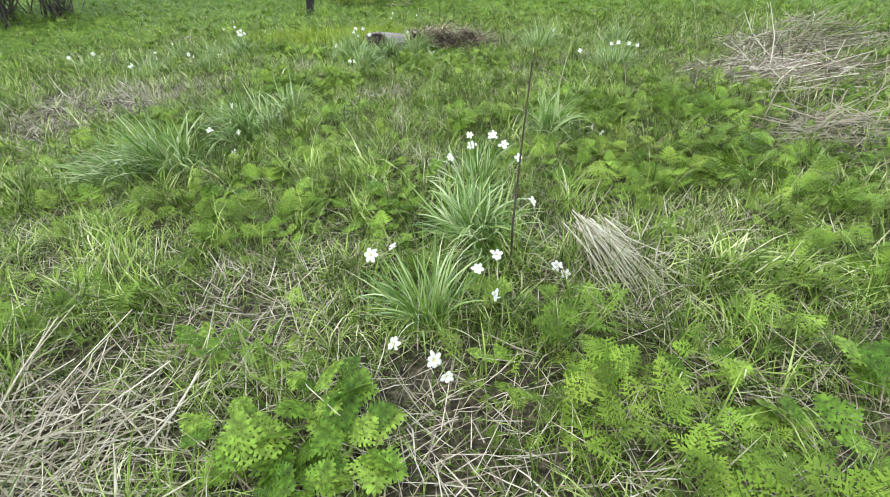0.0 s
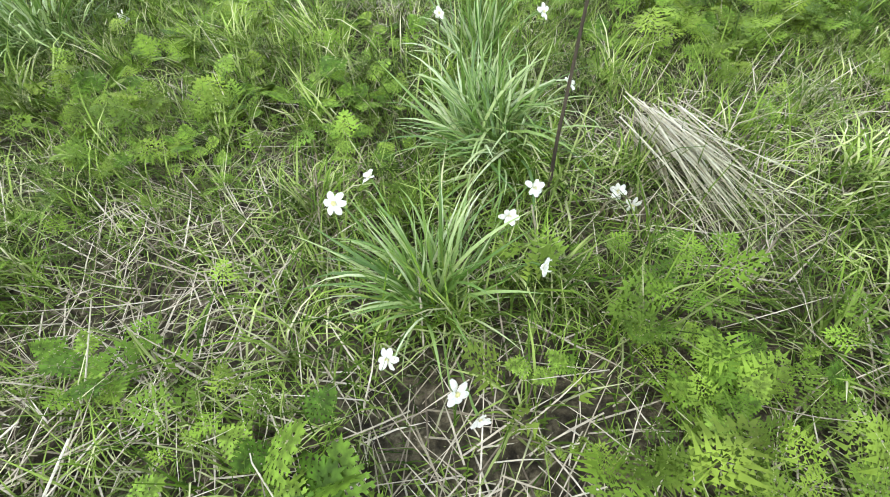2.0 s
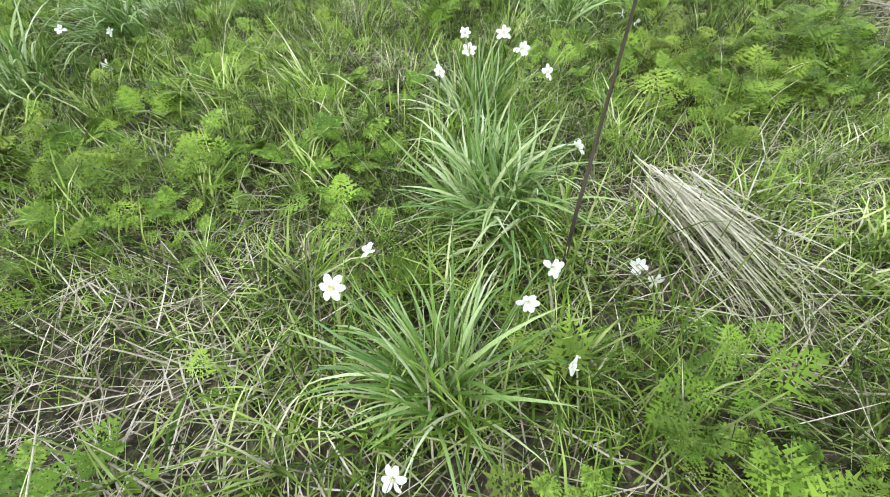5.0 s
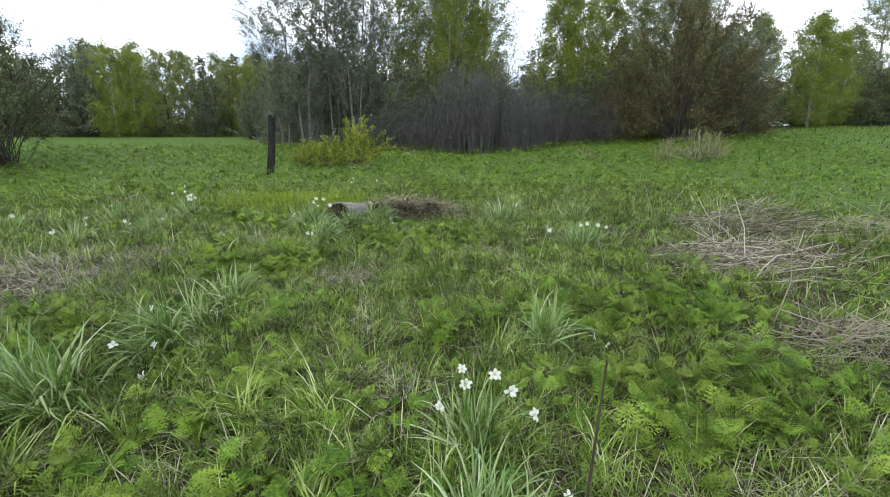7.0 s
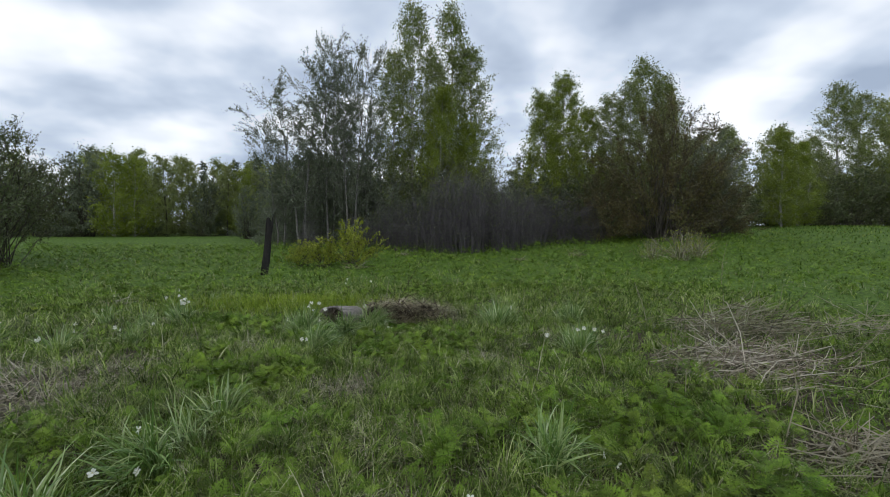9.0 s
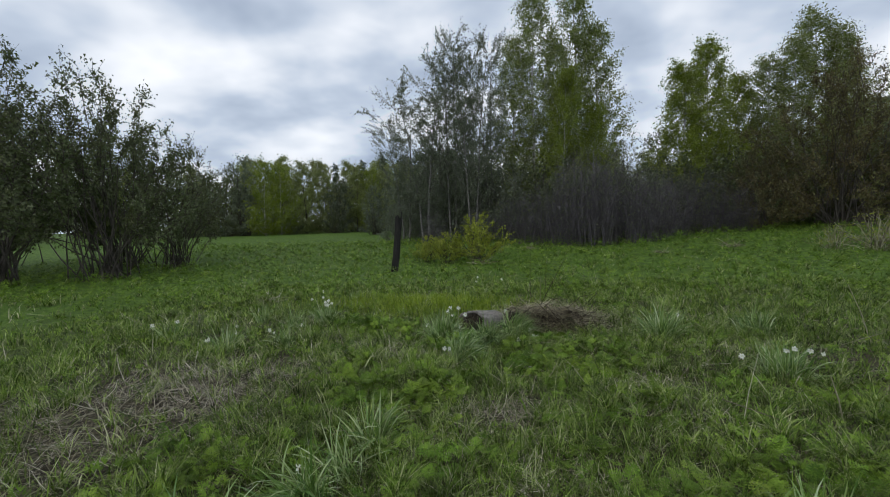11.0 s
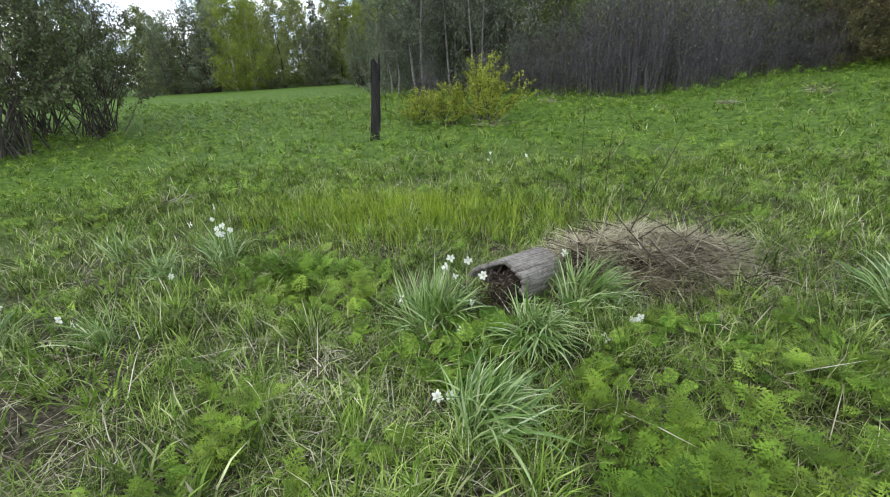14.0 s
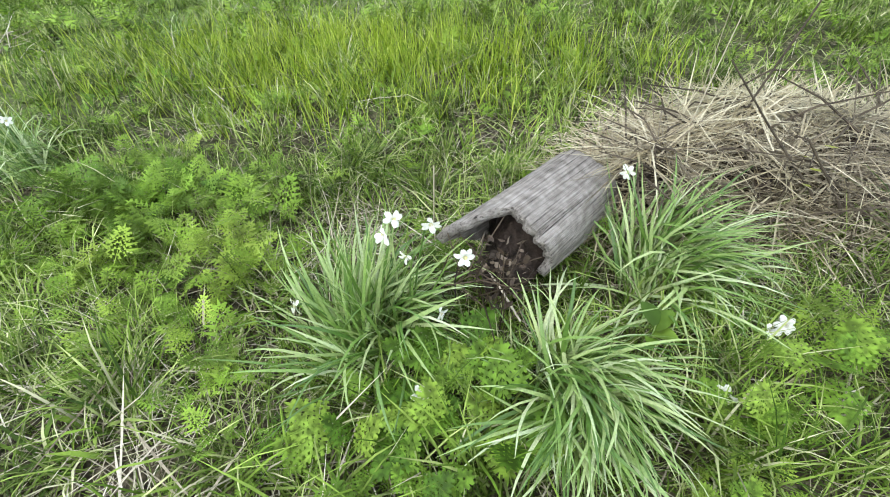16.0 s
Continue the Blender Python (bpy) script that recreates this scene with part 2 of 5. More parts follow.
M_DEADLEAF = foliage("dead_leaf", [(0.0, (0.035, 0.025, 0.018)), (0.6, (0.10, 0.07, 0.05)), (1.0, (0.24, 0.185, 0.14))], gloss=0.2, through_light=0.05)


# mesh tools
def mesh_of(name, verts, faces, mat, smooth=False, tone=None):
    verts = np.ascontiguousarray(np.asarray(verts, dtype=np.float32).reshape(-1, 3))
    faces = np.ascontiguousarray(np.asarray(faces, dtype=np.int32))
    k = faces.shape[1]
    me = bpy.data.meshes.new(name)
    me.vertices.add(len(verts))
    me.vertices.foreach_set("co", verts.ravel())
    me.loops.add(faces.size)
    me.loops.foreach_set("vertex_index", faces.ravel())
    me.polygons.add(len(faces))
    me.polygons.foreach_set("loop_start", np.arange(0, faces.size, k, dtype=np.int32))
    me.polygons.foreach_set("use_smooth", np.full(len(faces), smooth, dtype=bool))
    if tone is not None:
        me.attributes.new("tone", "FLOAT", "POINT").data.foreach_set("value", np.ascontiguousarray(tone, dtype=np.float32))
    me.update(calc_edges=True)
    me.validate()
    me.materials.append(mat)
    return me


def thing(name, x, y, z=0.0):
    e = new(name)
    e.empty_display_size = 0.1
    e.matrix_basis = Matrix.Translation((x, y, z))
    return e


def part(name, mesh, parent, label="", at=None):
    ob = new(name, mesh)
    ob.parent = parent
    if at is not None:
        ob.matrix_basis = at
    return tagged(ob, label)


def sstep(v):
    v = np.clip(v, 0, 1)
    return v * v * (3 - 2 * v)


def waves(x, y, scale, seed):
    """Smooth plan noise, about -1 to 1."""
    r = np.random.RandomState(seed)
    total = 0
    for _ in range(7):
        a, f, p = r.rand() * 6.283, (0.6 + 0.9 * r.rand()) / scale, r.rand() * 6.283
        total = total + np.sin((x * math.cos(a) + y * math.sin(a)) * f * 6.283 + p)
    return total / 3.2


def height(x, y):
    """Ground level: flat near the walk, rising a little to the wood and to the right of it."""
    rise = 0.42 * sstep((y - 16) / 12) + 0.35 * sstep((y - 28) / 22) + 0.04 * np.clip(x - 4, 0, 34) * sstep((y - 13) / 15)
    return rise + 0.022 * waves(x, y, 2.6, 1) + 0.020 * waves(x, y, 0.7, 2) - 0.02


def level(x, y):
    return float(height(np.float64(x), np.float64(y)))


# plan of the dry patches: x, y, half-widths, strength
PATCHES = [(0.92, 2.25, 0.3, 0.5, 0.6), (-1.35, 1.05, 0.55, 0.35, 1.0), (-4.6, 5.2, 1.0, 0.9, 0.9), (-3.9, 6.3, 1.2, 0.9, 1.0), (5.2, 7.5, 1.2, 0.7, 1.0), (4.0, 6.1, 0.9, 0.55, 0.8), (0.93, 6.8, 0.35, 0.2, 0.9), (-1.25, 1.35, 0.45, 0.35, 1.0),
           (3.1, 4.0, 0.5, 0.4, 0.9), (-0.6, 5.85, 0.42, 0.34, 1.0), (-0.75, 1.95, 0.35, 0.5, 0.7), (-0.1, 3.75, 0.35, 0.2, 0.8), (0.15, 0.95, 0.5, 0.3, 0.5), (0.05, 1.32, 0.36, 0.26, 0.55),
           (-2.6, 2.3, 0.7, 0.5, 0.6), (-1.9, 7.6, 0.5, 0.35, 0.6), (0.9, 5.9, 0.35, 0.2, 0.7), (2.2, 8.0, 0.5, 0.3, 0.6), (-5.9, 9.6, 1.3, 0.5, 0.7), (-2.4, 12.6, 0.8, 0.35, 0.7),
           (-1.6, 8.95, 0.5, 0.25, 0.8), (1.5, 2.6, 0.3, 0.3, 0.5), (1.35, 1.2, 0.5, 0.35, 0.7), (-2.35, 8.1, 0.5, 0.5, 0.5), (5.5, 12.5, 1.5, 0.6, 0.6), (0.4, 9.5, 1.1, 0.5, 0.9), (-0.35, 4.9, 0.3, 0.25, 0.5)]


def dry(x, y):
    v = 0
    for px, py, a, b, s in PATCHES:
        v = np.maximum(v, s * np.exp(-(((x - px) / a) ** 2 + ((y - py) / b) ** 2)))
    return v


def lush(x, y):
    """How much the feathery leaves take over from grass, 0 to 1."""
    v = 0.50 + 0.24 * waves(x, y, 1.1, 11) + 0.24 * waves(x, y, 0.4, 12) + 0.3 * sstep((x - 0.6) / 0.8) * sstep((y - 2.6) / 0.6) * sstep((9 - y) / 2) + 0.25 * sstep((y - 11) / 4)
    return np.clip(v - 0.9 * dry(x, y), 0, 1) * unbed(x, y)


def clump(x, y):
    """Low hummocks of growth, 0 to 1: tall in the middle, thin in the gaps between."""
    return np.clip(0.42 + 0.5 * waves(x, y, 0.75, 71) + 0.3 * waves(x, y, 0.33, 72), 0, 1)


# middles and half-widths of the daffodil clumps nearest to the walk, which the feathery leaves leave free
BEDS = [(0.0, 1.8, 0.26), (0.24, 2.46, 0.36), (0.28, 3.15, 0.2), (0.93, 4.1, 0.3), (-2.05, 3.6, 0.42), (-1.75, 4.3, 0.32), (-2.3, 3.45, 0.3), (-1.7, 4.85, 0.25), (-1.05, 7.35, 0.36), (-1.52, 8.35, 0.3), (-0.85, 8.08, 0.34), (-0.42, 8.62, 0.38),
        (0.9, 2.2, 0.35), (-1.1, 8.35, 0.2), (0.1, 9.35, 0.75), (-3.6, 9.4, 0.25), (-4.65, 7.9, 0.25), (-3.78, 8.0, 0.25), (1.62, 8.65, 0.32), (2.35, 7.05, 0.32), (2.95, 8.85, 0.3)]


def unbed(x, y):
    """0 inside a daffodil clump, 1 away from it."""
    v = 1.0
    for bx, by, w in BEDS:
        v = v * (1 - np.exp(-(np.hypot(x - bx, y - by) / w) ** 4))
    return v


def scatter(r, n, box, keep):
    """Random plan points inside box, kept by chance keep(x, y)."""
    x = r.uniform(box[0], box[1], n)
    y = r.uniform(box[2], box[3], n)
    ok = r.rand(n) < keep(x, y)
    return x[ok], y[ok]


def strips(roots, azim, length, width, lean, bend, segs, twist=0.0):
    """Tapered bent blades; returns vertices and triangles."""
    n = len(roots)
    d = np.stack([np.cos(azim), np.sin(azim), np.zeros(n)], 1)
    side = np.stack([-np.sin(azim + twist), np.cos(azim + twist), np.zeros(n)], 1)
    p = np.array(roots, dtype=float)
    rows = []
    for k in range(segs + 1):
        w = width * (0.75 + 0.5 * k / segs) * (1 - (k / segs) ** 2.2) * 0.5
        if k < segs:
            rows += [p - side * w[:, None], p + side * w[:, None]]
        else:
            rows += [p.copy()]
        th = lean + bend * (k + 0.5) / segs
        p = p + (length / segs)[:, None] * (np.sin(th)[:, None] * d + np.cos(th)[:, None] * np.array([0, 0, 1.0]))
    v = np.stack(rows, 1)
    m = 2 * segs + 1
    tri = []
    for k in range(segs - 1):
        a = 2 * k
        tri += [(a, a + 1, a + 3), (a, a + 3, a + 2)]
    tri += [(m - 3, m - 2, m - 1)]
    f = (np.arange(n)[:, None, None] * m + np.array(tri)[None]).reshape(-1, 3)
    return v.reshape(-1, 3), f


def tube(points, radii, sides=5):
    """A tapered tube along points; quads."""
    pts = np.asarray(points, float)
    n = len(pts)
    tang = np.gradient(pts, axis=0)
    tang /= np.linalg.norm(tang, axis=1)[:, None] + 1e-9
    ref = np.array([0.31, 0.95, 0.05])
    a = np.cross(tang, ref)
    a /= np.linalg.norm(a, axis=1)[:, None] + 1e-9
    b = np.cross(tang, a)
    ang = np.arange(sides) * 2 * math.pi / sides
    v = pts[:, None] + np.asarray(radii, float)[:, None, None] * (a[:, None] * np.cos(ang)[None, :, None] + b[:, None] * np.sin(ang)[None, :, None])
    i, j = np.meshgrid(np.arange(n - 1), np.arange(sides), indexing="ij")
    j2 = (j + 1) % sides
    f = np.stack([i * sides + j, i * sides + j2, (i + 1) * sides + j2, (i + 1) * sides + j], -1).reshape(-1, 4)
    return v.reshape(-1, 3), f


class Heap:
    """Gathers pieces of one mesh."""

    def __init__(self):
        self.v, self.f, self.n = [], [], 0

    def add(self, v, f):
        self.v.append(np.asarray(v, float).reshape(-1, 3))
        self.f.append(np.asarray(f) + self.n)
        self.n += len(self.v[-1])

    def mesh(self, name, mat, smooth=False):
        return mesh_of(name, np.concatenate(self.v), np.concatenate(self.f), mat, smooth)


# ground: one sheet to the horizon, finer near the walk
def make_ground():
    u = np.linspace(-1, 1, 201)
    gx = np.sinh(u * 6.9) * 0.9
    gy = 6 + np.sinh(u * 6.9) * 0.9
    x, y = np.meshgrid(gx, gy, indexing="ij")
    z = height(x, y)
    n = len(u)
    i, j = np.meshgrid(np.arange(n - 1), np.arange(n - 1), indexing="ij")
    f = np.stack([i * n + j, (i + 1) * n + j, (i + 1) * n + j + 1, i * n + j + 1], -1).reshape(-1, 4)
    ob = new("ground", mesh_of("ground", np.stack([x, y, z], -1), f, M_GROUND, True))
    tagged(ob, "meadow soil with brown thatch and low green growth", "ground", kind="structure")


make_ground()


# meadow cover
def fan(x, y):
    """Chance by nearness to the walked strip: full where the walk passes close by."""
    d = np.hypot(np.maximum(np.abs(x + 0.5) - 0.8, 0), np.maximum(np.maximum(0.4 - y, y - 9.0), 0))
    return np.clip(1.15 - d / 4.5, 0.12, 1)


def make_grass():
    r = np.random.RandomState(3)

    def keep(x, y):
        return np.clip(1.0 - 0.42 * lush(x, y) - 0.75 * dry(x, y), 0.12, 1)

    x, y = scatter(r, 225000, (-3.3, 2.9, 0.5, 9.7), lambda x, y: keep(x, y) * np.where(np.abs(x) < 0.95 * y + 0.7, 1, 0.1))
    n = len(x)
    tall = 0.62 + 0.75 * clump(x, y) + 0.3 * waves(x, y, 0.25, 22)
    v, f = strips(np.stack([x, y, height(x, y) - 0.01], 1), r.rand(n) * 6.283, np.clip(r.normal(0.14, 0.05, n) * tall, 0.03, 0.34) * under_foot(x, y), r.uniform(0.0028, 0.0065, n),
                  r.uniform(0.1, 0.9, n), r.uniform(0.2, 1.7, n), 2)
    tagged(new("meadow_grass", mesh_of("meadow_grass", v, f, M_GRASS)), "fresh green and faded meadow grass on the ground", "grass", kind="stuff")
    x, y = scatter(r, 115000, (-9, 9, 0.0, 14.5), lambda x, y: keep(x, y) * np.where((x > -3.3) & (x < 2.9) & (y > 0.5) & (y < 9.7), 0.0, 1) * np.where(np.abs(x + 0.5) < 1.1 * y + 1.5, 1, 0.15))
    n = len(x)
    tall = 0.6 + 0.8 * clump(x, y)
    v, f = strips(np.stack([x, y, height(x, y) - 0.01], 1), r.rand(n) * 6.283, np.clip(r.normal(0.16, 0.05, n) * tall, 0.04, 0.36), r.uniform(0.007, 0.015, n),
                  r.uniform(0.1, 0.8, n), r.uniform(0.2, 1.7, n), 2)
    tagged(new("meadow_grass_wide", mesh_of("meadow_grass_wide", v, f, M_GRASS)), "green meadow grass round the daffodil beds", "grass", kind="stuff")
    # coarse tussocks of longer grass
    r = np.random.RandomState(4)
    tx, ty = scatter(r, 3300, (-7, 7, 0.4, 13.5), lambda x, y: np.clip(0.85 - 0.5 * lush(x, y) - 0.75 * dry(x, y), 0.04, 1))
    per = 30
    x = np.repeat(tx, per) + r.normal(0, 0.035, len(tx) * per)
    y = np.repeat(ty, per) + r.normal(0, 0.035, len(tx) * per)
    n = len(x)
    v, f = strips(np.stack([x, y, height(x, y) - 0.01], 1), r.rand(n) * 6.283, np.clip(r.normal(0.24, 0.06, n), 0.1, 0.4) * under_foot(x, y), r.uniform(0.0045, 0.009, n),
                  r.uniform(0.05, 0.7, n), r.uniform(0.5, 1.9, n), 3)
    tagged(new("grass_tussocks", mesh_of("grass_tussocks", v, f, M_GRASS)), "longer arching grass tussocks among meadow growth", "grass", kind="stuff")
    # broad hummocks of long arching grass
    r = np.random.RandomState(24)
    tx, ty = scatter(r, 1500, (-7.5, 7.5, 1.6, 15), lambda x, y: np.clip(1.0 - 0.9 * lush(x, y) - 1.0 * dry(x, y), 0.02, 1) * unbed(x, y))
    per = 55
    lie = np.repeat(r.rand(len(tx)) * 6.283, per)
    size = np.repeat(r.uniform(0.7, 1.15, len(tx)), per)
    n = len(tx) * per
    x = np.repeat(tx, per) + r.normal(0, 0.06, n) * size
    y = np.repeat(ty, per) + r.normal(0, 0.06, n) * size
    v, f = strips(np.stack([x, y, height(x, y) - 0.01], 1), lie + r.normal(0, 1.3, n), np.clip(r.normal(0.31, 0.07, n), 0.12, 0.5) * size, r.uniform(0.005, 0.011, n),
                  r.uniform(0.05, 0.6, n), r.uniform(0.7, 2.1, n), 3)
    tagged(new("grass_hummocks", mesh_of("grass_hummocks", v, f, M_GRASS)), "long arching green and pale grass in hummocks", "grass", kind="stuff")
    # tufts further out
    r = np.random.RandomState(14)
    tx, ty = scatter(r, 1500, (-16, 14, 5, 26), lambda x, y: np.where((np.abs(x) < 6) & (y < 12), 0.3, 1.0) * np.clip(0.6 + 0.4 * waves(x, y, 3.0, 41), 0.05, 1))
    per = 18
    x = np.repeat(tx, per) + r.normal(0, 0.06, len(tx) * per)
    y = np.repeat(ty, per) + r.normal(0, 0.06, len(tx) * per)
    n = len(x)
    v, f = strips(np.stack([x, y, height(x, y) - 0.01], 1), r.rand(n) * 6.283, np.clip(r.normal(0.24, 0.07, n), 0.1, 0.45), r.uniform(0.012, 0.024, n),
                  r.uniform(0.05, 0.8, n), r.uniform(0.4, 1.8, n), 3)
    tagged(new("field_tussocks", mesh_of("field_tussocks", v, f, M_GRASS)), "arching grass tufts out in the field", "grass", kind="stuff")
    x, y = scatter(r, 9000, (-14, 14, 6, 26), lambda x, y: np.clip(0.25 + 0.5 * waves(x, y, 1.6, 42) + 0.6 * dry(x, y), 0.02, 1))
    n = len(x)
    v, f = strips(np.stack([x, y, height(x, y) + r.uniform(0.02, 0.12, n)], 1), r.rand(n) * 6.283, r.uniform(0.12, 0.5, n), r.uniform(0.006, 0.012, n),
                  r.uniform(0.9, 1.6, n), r.normal(0.1, 0.3, n), 2)
    tagged(new("field_straw", mesh_of("field_straw", v, f, M_STRAW)), "pale dead grass lying through the field", "dry grass", kind="stuff")
    # middle distance
    r = np.random.RandomState(5)
    x, y = scatter(r, 75000, (-24, 24, 8, 32), lambda x, y: np.where((np.abs(x) < 7) & (y < 13), 0.15, 1.0) * np.clip(0.8 - 0.35 * lush(x, y), 0.1, 1))
    n = len(x)
    v, f = strips(np.stack([x, y, height(x, y) - 0.02], 1), r.rand(n) * 6.283, np.clip(r.normal(0.12, 0.04, n), 0.05, 0.3), r.uniform(0.010, 0.020, n) * (0.5 + y / 30),
                  r.uniform(0.1, 0.7, n), r.uniform(0.3, 1.6, n), 2)
    tagged(new("field_grass", mesh_of("field_grass", v, f, M_FIELD)), "green grass of the open field", "grass", kind="stuff")
    x, y = scatter(r, 90000, (-15, 15, -9, 9), lambda x, y: np.where((np.abs(x) < 8.5) & (y > 0.4), 0.0, np.where((np.abs(x) < 7) & (y > -5), 1.0, 0.4)))
    n = len(x)
    v, f = strips(np.stack([x, y, height(x, y) - 0.02], 1), r.rand(n) * 6.283, np.clip(r.normal(0.14, 0.05, n), 0.05, 0.3), r.uniform(0.010, 0.020, n), r.uniform(0.1, 0.8, n), r.uniform(0.3, 1.6, n), 2)
    tagged(new("outer_grass", mesh_of("outer_grass", v, f, M_FIELD)), "green grass of the meadow beside and behind", "grass", kind="stuff")
    x, y = scatter(r, 16000, (14, 46, 12, 44), lambda x, y: np.clip((x - 10) / 12, 0, 1))
    n = len(x)
    v, f = strips(np.stack([x, y, height(x, y) - 0.02], 1), r.rand(n) * 6.283, np.clip(r.normal(0.16, 0.05, n), 0.05, 0.3), r.uniform(0.03, 0.06, n), r.uniform(0.1, 0.8, n), r.uniform(0.3, 1.6, n), 2)
    tagged(new("far_field_grass", mesh_of("far_field_grass", v, f, M_FIELD)), "green grass on the rising far field", "grass", kind="stuff")
    # upright young grass behind the log
    r = np.random.RandomState(6)
    x, y = scatter(r, 60000, (-5.6, 0.2, 9.5, 12.6), lambda x, y: np.exp(-(((x + 2.35) / 1.6) ** 2 + ((y - 10.95 + 0.12 * (x + 2.5)) / 0.62) ** 2)) * np.clip(0.5 + 0.75 * waves(x, y, 0.38, 31), 0.03, 1))
    n = len(x)
    v, f = strips(np.stack([x, y, height(x, y) - 0.01], 1), r.rand(n) * 6.283, np.clip(r.normal(0.26, 0.07, n), 0.08, 0.42), r.uniform(0.006, 0.010, n),
                  r.uniform(0.0, 0.4, n), r.uniform(0.1, 1.3, n), 3)
    tagged(new("young_grass_stand", mesh_of("young_grass_stand", v, f, M_YGRASS)), "bright yellow-green upright grass behind the log", "grass", kind="stuff")


def feather(pairs, lobes, wide=0.2, full=False):
    """One divided leaf in the xy plane, 1 long along y; triangles."""
    v, f = [], []

    def lobe(base, tip, w):
        base, tip = np.array(base), np.array(tip)
        mid = base + 0.3 * (tip - base)
        s = np.array([-(tip - base)[1], (tip - base)[0]])
        s = s / (np.linalg.norm(s) + 1e-9) * w
        k = len(v)
        if full:
            far = base + 0.62 * (tip - base)
            for q in (base, mid - s * 0.9, far - s * 0.8, tip, far + s * 0.8, mid + s * 0.9):
                v.append((q[0], q[1], 0))
            f.extend([(k, k + 1, k + 5), (k + 1, k + 2, k + 5), (k + 2, k + 4, k + 5), (k + 2, k + 3, k + 4)])
            return
        for q in (mid - s, mid + s, tip):
            v.append((q[0], q[1], 0))
        f.append((k, k + 1, k + 2))

    lobe((0, -0.25), (0, 0.98), 0.010)
    for i in range(pairs):
        t = i / pairs
        at = 0.28 + 0.70 * t
        ln = 0.46 * (1 - t) ** 0.85 + 0.05
        for sgn in (-1, 1):
            a = radians(58 - 14 * t)
            dx, dy = sgn * math.sin(a), math.cos(a)
            if lobes == 1:
                lobe((0, at), (dx * ln, at + dy * ln), ln * wide)
                continue
            for q in range(lobes):
                s = (q + 0.35) / lobes
                bx, by = dx * ln * s, at + dy * ln * s
                w = 0.104 * (1 - 0.45 * s) * (1 - 0.35 * t)
                for sg2 in (-1, 1):
                    b = math.atan2(dx, dy) + sg2 * radians(40)
                    lobe((bx, by), (bx + math.sin(b) * w, by + math.cos(b) * w), w * 0.42)
            lobe((dx * ln * 0.15, at + dy * ln * 0.5), (dx * ln * 1.08, at + dy * ln * 1.08), 0.042)
    lobe((0, 0.86), (0, 1.08), 0.035)
    v = np.array(v, float)
    v[:, 2] = -0.22 * np.abs(v[:, 1]) ** 2.2 - 0.35 * v[:, 0] ** 2
    return v, np.array(f)


def under_foot(x, y):
    """Trodden plants stay small."""
    return np.where(np.hypot(x - 0.0, y - 1.2) < 0.34, 0.45, 1.0)


def leaves_at(proto, base, azim, pitch, size, roll):
    """Copies of a flat leaf at base, along azim, raised by pitch; vertices and quads."""
    pv, pf = proto
    ca, sa, cp, sp, cr, sr = np.cos(azim), np.sin(azim), np.cos(pitch), np.sin(pitch), np.cos(roll), np.sin(roll)
    fw = np.stack([ca * cp, sa * cp, sp], 1)
    sd0 = np.stack([sa, -ca, np.zeros_like(ca)], 1)
    up0 = np.cross(sd0, fw)
    sd = sd0 * cr[:, None] + up0 * sr[:, None]
    up = np.cross(sd, fw)
    v = base[:, None] + size[:, None, None] * (pv[None, :, 0:1] * sd[:, None] + pv[None, :, 1:2] * fw[:, None] + pv[None, :, 2:3] * up[:, None])
    f = (np.arange(len(base))[:, None, None] * len(pv) + pf[None]).reshape(-1, 3)
    drift = 0.5 + 0.4 * waves(base[:, 0], base[:, 1], 1.4, 81) + 0.25 * waves(base[:, 0], base[:, 1], 0.45, 82)
    tone = np.clip(0.5 * np.random.RandomState(len(base)).rand(len(base)) + 0.5 * drift, 0, 1)
    return v.reshape(-1, 3), f, np.repeat(tone, len(pv))


def rosettes(r, cx, cy, per, size, proto, lift=0.0):
    n = len(cx) * per
    lift = np.repeat(np.broadcast_to(lift, cx.shape), per)
    x = np.repeat(cx, per) + r.normal(0, 0.04, n)
    y = np.repeat(cy, per) + r.normal(0, 0.04, n)
    s = np.repeat(size, per) * r.uniform(0.6, 1.15, n) * under_foot(x, y)
    base = np.stack([x, y, height(x, y) + (r.uniform(0.0, 0.5, n) * s + lift * r.uniform(0.25, 1.0, n)) * under_foot(x, y)], 1)
    return leaves_at(proto, base, r.rand(n) * 6.283, r.uniform(0.25, 1.1, n), s, r.normal(0, 0.35, n))


def fern_mesh(name, made):
    return mesh_of(name, made[0], made[1], M_FERN, False, made[2])


